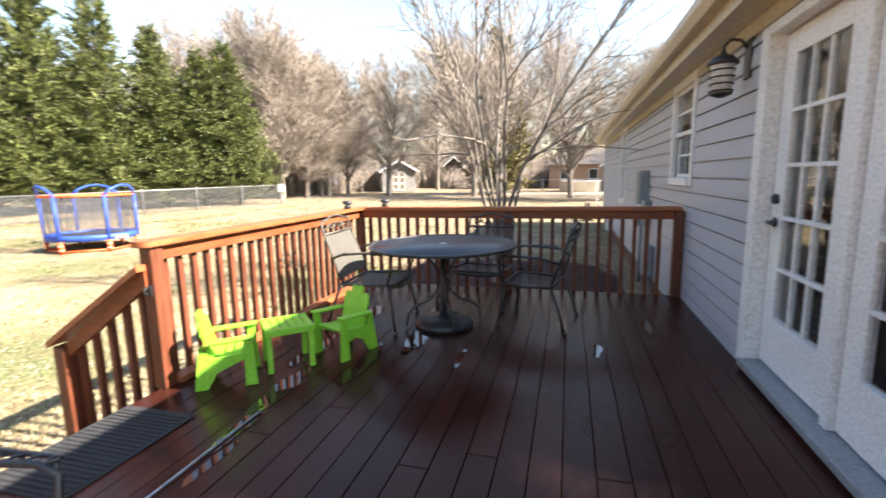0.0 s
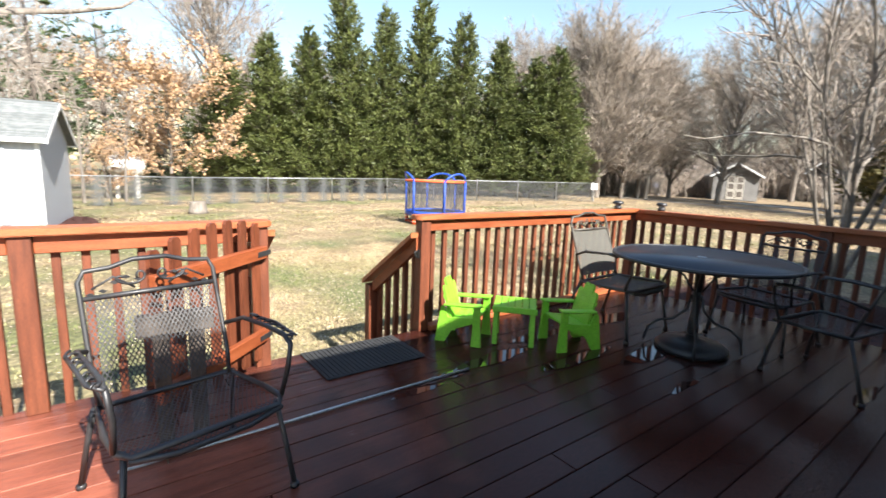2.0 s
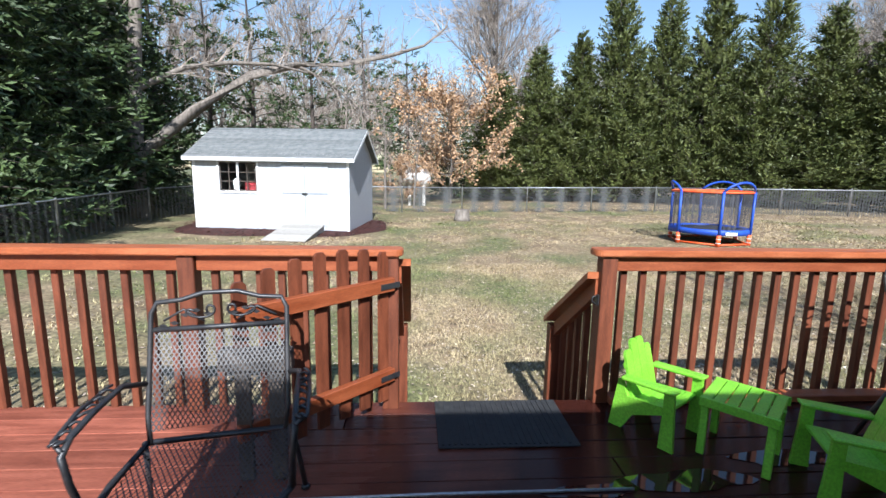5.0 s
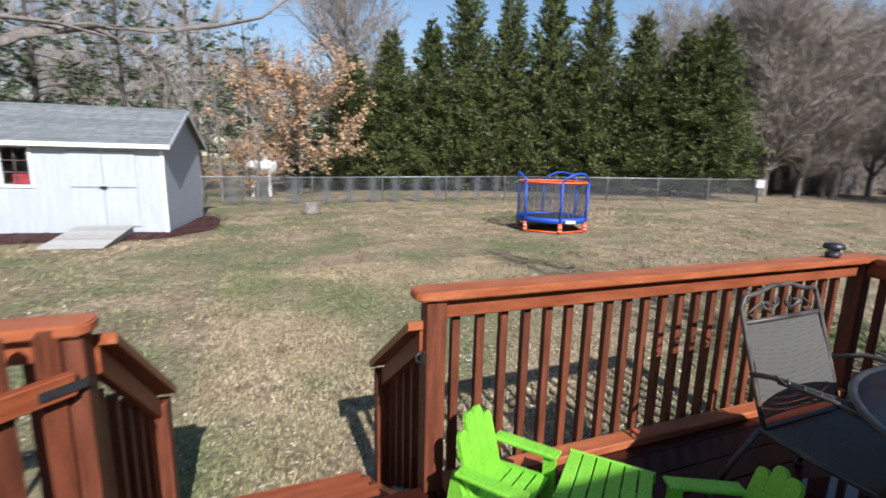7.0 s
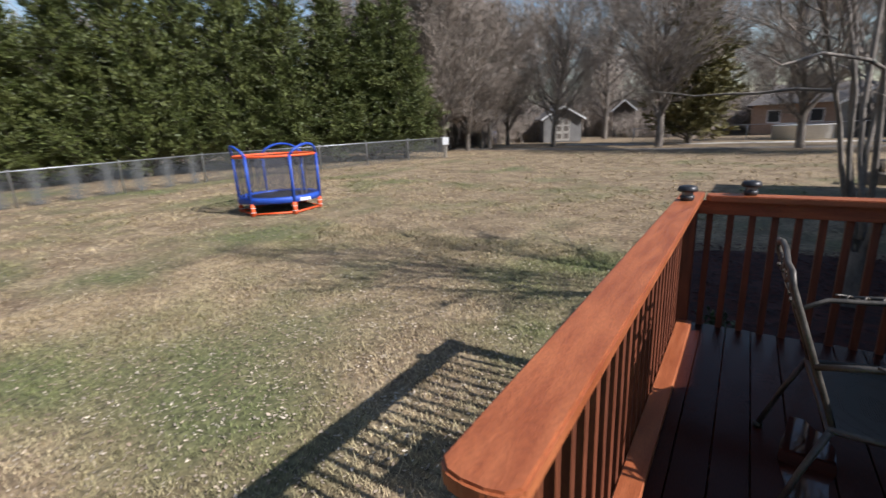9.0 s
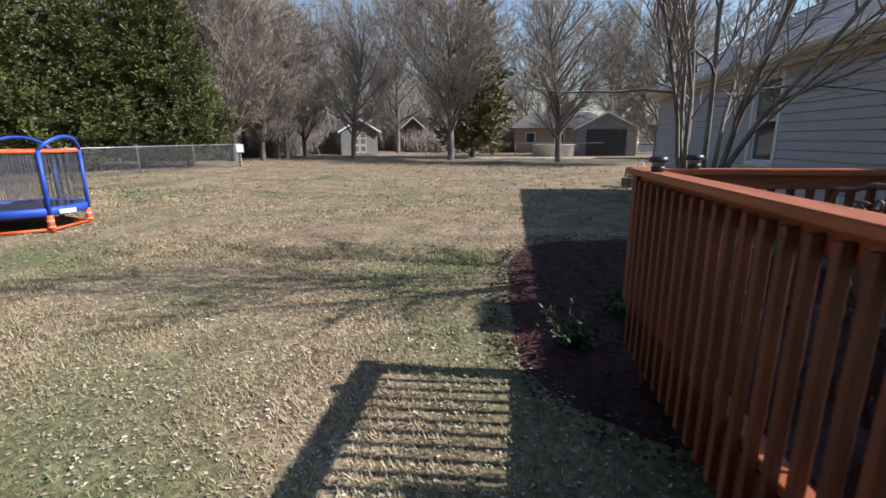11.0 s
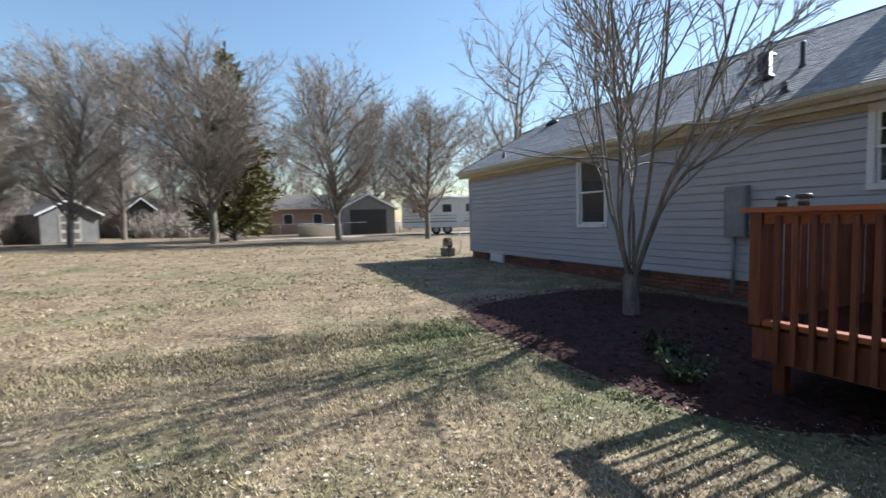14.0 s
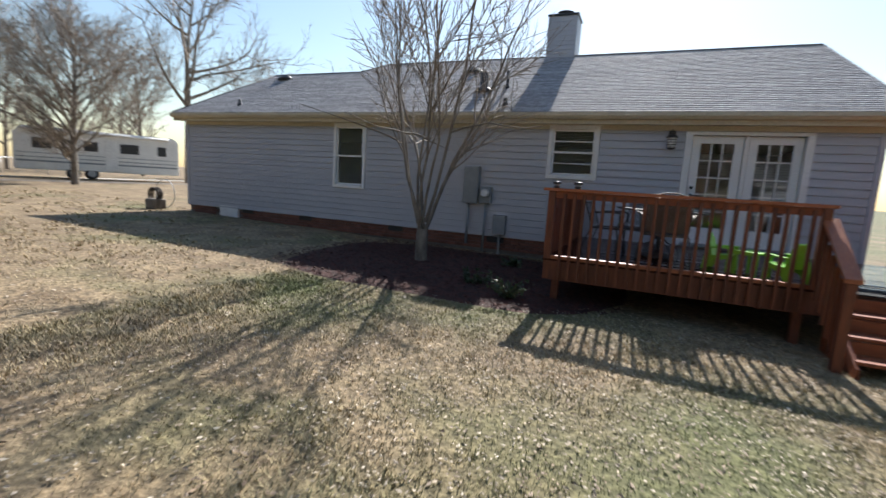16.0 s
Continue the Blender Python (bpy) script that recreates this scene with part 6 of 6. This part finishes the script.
def grass():
    g = np.random.default_rng(8)
    n = 270000
    # thicker near the walked strip, thinning outwards
    x = np.concatenate([g.uniform(-9.5, -2.6, n // 2), g.uniform(-17, -2.4, n // 4), g.uniform(-24, 2, n - n // 2 - n // 4)])
    y = np.concatenate([g.uniform(1.5, 9.5, n // 2), g.uniform(-3, 16, n // 4), g.uniform(-5, 30, n - n // 2 - n // 4)])
    # tufts: blades gather round every ninth one
    x = x[(np.arange(n) // 9) * 9] + g.normal(0, 0.035, n)
    y = y[(np.arange(n) // 9) * 9] + g.normal(0, 0.035, n)
    keep = ~((x > DECK_X0 - 0.05) & (y < 5.95)) & ~((np.abs((x + 1.05) / 2.2) ** 3.2 + np.abs((y - 7.6) / 2.85) ** 3.2) < 1) & ~((x > 1.0) & (y < 17.3) & (y > 1)) & ~((x < -13.2) & (x > -18.2) & (y < 0.9) & (y > -5.9))
    x, y = x[keep], y[keep]
    z = -0.17 + 0.018 * np.clip(y - 3, 0, 20) + 0.014 * np.clip(-x - 8, 0, 16)
    m = len(x)
    a, lean = g.uniform(0, 2 * np.pi, m), g.uniform(0.7, 1.45, m)
    far = np.clip((np.hypot(x + 6, y - 5) - 3) / 10, 0, 1)
    ln, w = g.uniform(0.025, 0.065, m) * (1 + 0.5 * far), 0.005 * (1 + 2.2 * far)
    dx, dy, dz = np.cos(a) * np.sin(lean) * ln, np.sin(a) * np.sin(lean) * ln, np.cos(lean) * ln
    sx, sy = -np.sin(a) * w, np.cos(a) * w
    v = np.empty((m, 3, 3), np.float32)
    v[:, 0] = np.stack([x - sx, y - sy, z - 0.01], 1)
    v[:, 1] = np.stack([x + sx, y + sy, z - 0.01], 1)
    v[:, 2] = np.stack([x + dx, y + dy, z + dz + 0.005], 1)
    me = bpy.data.meshes.new("grass_blades")
    me.vertices.add(3 * m)
    me.loops.add(3 * m)
    me.polygons.add(m)
    me.vertices.foreach_set("co", v.ravel())
    me.loops.foreach_set("vertex_index", np.arange(3 * m, dtype=np.int32))
    me.polygons.foreach_set("loop_start", np.arange(0, 3 * m, 3, dtype=np.int32))
    me.update(calc_edges=True)
    me.materials.append(M["blade"])
    tagged(new("grass_blades", me), "short dormant grass, straw and green", kind="stuff")
    r = random.Random(14)
    flakes("fallen_leaves", "dry fallen leaves on the lawn", [(r.gauss(-5.2, 2.6), r.gauss(4.6, 2.4)) for _ in range(15000)], M["leaflitter"], 0.014, 0.010, 0.8)
    flakes("fallen_leaves", "dry fallen leaves scattered over the lawn", [(r.uniform(-20, -2.6), r.uniform(-4, 22)) for _ in range(20000)], M["leaflitter"], 0.02, 0.010, 0.8)


beds()
grass()


# ---- the neighbours' yard ----
def hut(name, label, at, rz, L, D, H, roof, wall, roofm, door=True, porch=False):
    """A small gabled outbuilding; its gable faces local -y."""
    s = thing(name, (at[0], at[1], gz(*at)), label, "shed", rz=rz)
    hl, hd = L / 2, D / 2
    bm = nb()
    box(bm, -hl, -hl + 0.1, -hd, hd, 0, H)
    part("wall", bm, wall, s)
    bm = nb()
    box(bm, hl - 0.1, hl, -hd, hd, 0, H)
    part("wall", bm, wall, s)
    for y in (-hd, hd - 0.1):
        bm = nb()
        prism(bm, [(-hl + 0.1, 0), (hl - 0.1, 0), (hl - 0.1, H), (0, H + roof), (-hl + 0.1, H)], "y", y, y + 0.1)
        part("gable_wall", bm, wall, s)
    for g in (-1, 1):
        bm = nb()
        prism(bm, [(0, H + roof + 0.12), (g * (hl + 0.3), H - 0.3 * roof / hl + 0.1), (g * (hl + 0.3), H - 0.3 * roof / hl), (0, H + roof + 0.02)], "y", -hd - 0.3, hd + 0.3)
        part("roof", bm, roofm, s)
        bm = nb()
        prism(bm, [(0, H + roof + 0.1), (g * (hl + 0.3), H - 0.3 * roof / hl + 0.09), (g * (hl + 0.3), H - 0.3 * roof / hl - 0.06), (0, H + roof - 0.06)], "y", -hd - 0.33, -hd - 0.301)
        part("rake_board", bm, M["white"], s)
    if door:
        for x in (-0.62, 0.02):
            bm = nb()
            box(bm, x, x + 0.6, -hd - 0.03, -hd - 0.002, 0.1, 2.0)
            d = part("door", bm, M["greywood"], s)
            for z in (0.3, 0.95, 1.5):
                bm = nb()
                box(bm, x + 0.1, x + 0.5, -hd - 0.035, -hd - 0.031, z, z + 0.42)
                part("panel", bm, M["darkroof"], d)
    return s


hut("garden_shed", "grey wooden shed with gabled roof and panelled doors", (-17.6, 46.4), 30, 3.3, 6.2, 2.1, 0.95, M["greyhouse"], M["darkroof"])
hut("playhouse", "small dark wooden playhouse with steep roof", (-13.9, 57.5), 15, 2.1, 2.2, 2.9, 0.9, M["darkbark"], M["darkroof"], False)


def neighbour_house():
    h = thing("neighbour_house", (3.2, 53.5, gz(1, 52)), "low tan brick neighbouring house with dark roof", "house")
    bm = nb()
    box(bm, -5.2, 5.0, 0.0, 7.0, -0.1, 2.6)
    part("wall", bm, M["tanhouse"], h)
    bm = nb()
    q = [bm.verts.new(v) for v in ((-5.7, -0.5, 2.55), (5.5, -0.5, 2.55), (5.5, 7.5, 2.55), (-5.7, 7.5, 2.55), (-3.5, 3.5, 4.3), (3.0, 3.5, 4.3))]
    for f in ((0, 1, 5, 4), (1, 2, 5), (2, 3, 4, 5), (3, 0, 4), (3, 2, 1, 0)):
        bm.faces.new([q[i] for i in f])
    part("roof", bm, M["darkroof"], h)
    for x in (-3.6, -0.6, 2.6):
        bm = nb()
        box(bm, x - 0.5, x + 0.5, -0.05, -0.002, 1.0, 2.1, bevel=0.01)
        w = part("window", bm, M["white"], h)
        bm = nb()
        box(bm, x - 0.42, x + 0.42, -0.056, -0.051, 1.08, 2.02)
        part("pane", bm, M["black"], w)
    g = hut("garage", "grey garage with white trimmed gable", (5.6, 46.5), -6, 4.8, 6.0, 2.3, 1.25, M["greyhouse"], M["darkroof"], False)
    # black sheet on the closed gable, painting the dark inside of the doorway
    bm = nb()
    box(bm, -1.6, 1.6, -3.06, -3.002, 0.05, 2.2)
    part("garage_opening", bm, M["black"], g, "black sheet standing for the shade inside the open garage doorway")


neighbour_house()


def camper():
    c = thing("camper_trailer", (10.2, 36.2, gz(12, 42)), "long white travel trailer parked by the garage", "camper", rz=-27)
    bm = nb()
    prism(bm, [(-4.2, 0.5), (4.2, 0.5), (4.2, 2.7), (3.9, 3.0), (-3.8, 3.0), (-4.2, 2.6)], "y", 0.0, 2.4)
    bmesh.ops.bevel(bm, geom=bm.edges[:], offset=0.06, segments=2, affect="EDGES")
    part("body", bm, M["rv"], c)
    for z, hh in ((0.95, 0.10), (1.2, 0.05), (1.45, 0.04)):
        bm = nb()
        box(bm, -4.1, 4.1, -0.012, -0.004, z, z + hh)
        part("stripe", bm, M["boxgrey"], c, "grey stripe")
    for x, w in ((-2.9, 0.9), (-0.6, 0.7), (1.4, 1.0), (3.2, 0.5)):
        bm = nb()
        box(bm, x - w / 2, x + w / 2, -0.03, -0.004, 1.75, 2.35, bevel=0.01)
        part("window", bm, M["black"], c, "dark tinted window")
    bm = nb()
    box(bm, 0.1, 0.75, -0.03, -0.004, 0.6, 2.5, bevel=0.01)
    part("door", bm, M["rv"], c)
    bm = nb()
    tube(bm, [(-3.9, -0.1, 2.85), (3.6, -0.1, 2.85)], 0.09, 8)
    part("awning_roll", bm, M["white"], c)
    for x in (-0.9, 0.0):
        bm = nb()
        lathe(bm, [(0.2, -0.12), (0.36, -0.11), (0.38, 0.0), (0.36, 0.11), (0.2, 0.12)], 0, 0, 18)
        bmesh.ops.rotate(bm, cent=(0, 0, 0), matrix=Matrix.Rotation(math.pi / 2, 3, "X"), verts=bm.verts[:])
        bmesh.ops.translate(bm, vec=(x - 0.6, 0.12, 0.38), verts=bm.verts[:])
        w = part("wheel", bm, M["black"], c)
        bm = nb()
        lathe(bm, [(0.05, -0.02), (0.2, -0.01), (0.2, 0.02)], 0, 0, 14)
        bmesh.ops.rotate(bm, cent=(0, 0, 0), matrix=Matrix.Rotation(math.pi / 2, 3, "X"), verts=bm.verts[:])
        bmesh.ops.translate(bm, vec=(x - 0.6, -0.02, 0.38), verts=bm.verts[:])
        part("rim", bm, M["steel"], w)


camper()


def yard_bits():
    p = thing("pool", (1.1, 44.0, gz(0, 40)), "low white round above ground pool", "pool")
    bm = nb()
    lathe(bm, [(1.75, 0.0), (1.8, 0.02), (1.8, 0.9), (1.86, 0.92), (1.86, 0.96), (1.7, 0.96), (1.7, 0.7), (0.1, 0.7)], 0, 0, 28)
    part("wall", bm, M["rv"], p)
    t = thing("covered_equipment", (-22.6, 43.0, gz(-22, 39)), "yard equipment under a blue tarpaulin", "tarpaulin")
    bm = nb()
    bmesh.ops.create_icosphere(bm, subdivisions=3, radius=0.9)
    for v in bm.verts:
        v.co.z = max(0, v.co.z * 1.3 + 0.25 * noise.noise(v.co * 2.0))
    part("cover", bm, M["tarp"], t)
    r = thing("swing_frame", (-24.4, 42.0, gz(-23, 38)), "leaning pale play frame of poles", "play frame")
    for k, (a, b) in enumerate((((-0.8, 0, 0), (0.5, 0.3, 1.7)), ((0.9, 0, 0), (0.2, 0.3, 1.7)), ((-0.3, 0.8, 0), (0.4, 0.3, 1.6)), ((-0.6, 0.2, 0.6), (0.8, 0.1, 0.7)))):
        bm = nb()
        tube(bm, [a, b], 0.05, 6)
        part("pole", bm, M["greywood"], r)
    f2 = thing("yard_fence", (-6.0, 43.5, gz(-6, 43)), "low far chain link fence along the neighbours' yard", "fence")
    bm = nb()
    lathe(bm, [(0.03, -0.1), (0.03, 1.1)], 0, 0, 6)
    me = data(bm, "post", M["steel"])
    for i in range(9):
        piece("post", me, f2, (-4.0 + i * 2.6, 0, 0))
    bm = nb()
    tube(bm, [(-4.0, 0, 1.08), (16.8, 0, 1.08)], 0.025, 6)
    part("top_rail", bm, M["steel"], f2)

    def strip(name, label, y0, y1, x0, x1, m, lift):
        vs = []
        for i in range(31):
            x = x0 + (x1 - x0) * i / 30
            k = 0.5 * noise.noise(Vector((x * 0.15, y0, 0)))
            vs += [(x, y0 + k, gz(x, y0) + lift), (x, y1 + k, gz(x, y1) + lift)]
        fs = [(2 * i, 2 * i + 2, 2 * i + 3, 2 * i + 1) for i in range(30)]
        tagged(new(name, solid(name, vs, fs, m)), label, "drive", kind="structure")
    strip("driveway", "pale concrete drive across the far yard", 38.2, 39.6, -14, 40, M["concrete"], 0.02)
    strip("mulch_strip", "dark strip across the lawn under the far trees", 32.5, 34.2, -30, 30, M["bark"], 0.012)


yard_bits()


def gas_tank():
    t = thing("gas_tank", (-25.0, 1.94, gz(-25.0, 1.94)), "white rounded gas tank behind the fence", "gas tank", rz=90)
    bm = nb()
    h = 0.75
    prof = [(0.02, -h), (0.25, -h + 0.04), (0.42, -h + 0.16), (0.48, -h + 0.34), (0.48, h - 0.34), (0.42, h - 0.16), (0.25, h - 0.04), (0.02, h)]
    lathe(bm, prof, 0, 0, 20)
    bmesh.ops.rotate(bm, cent=(0, 0, 0), matrix=Matrix.Rotation(math.pi / 2, 3, "Y"), verts=bm.verts[:])
    bmesh.ops.translate(bm, vec=(0, 0, 1.47), verts=bm.verts[:])
    part("shell", bm, M["rv"], t)
    bm = nb()
    lathe(bm, [(0.16, 1.94), (0.16, 2.07), (0.10, 2.11)], 0, 0, 14)
    part("dome", bm, M["rv"], t)
    for x in (-0.5 * h, 0.5 * h):
        bm = nb()
        box(bm, x - 0.08, x + 0.08, -0.4, 0.4, -0.1, 1.05, bevel=0.01)
        part("foot", bm, M["concrete"], t)


gas_tank()

# pieces of the house's skin
build_siding()
build_bricks()
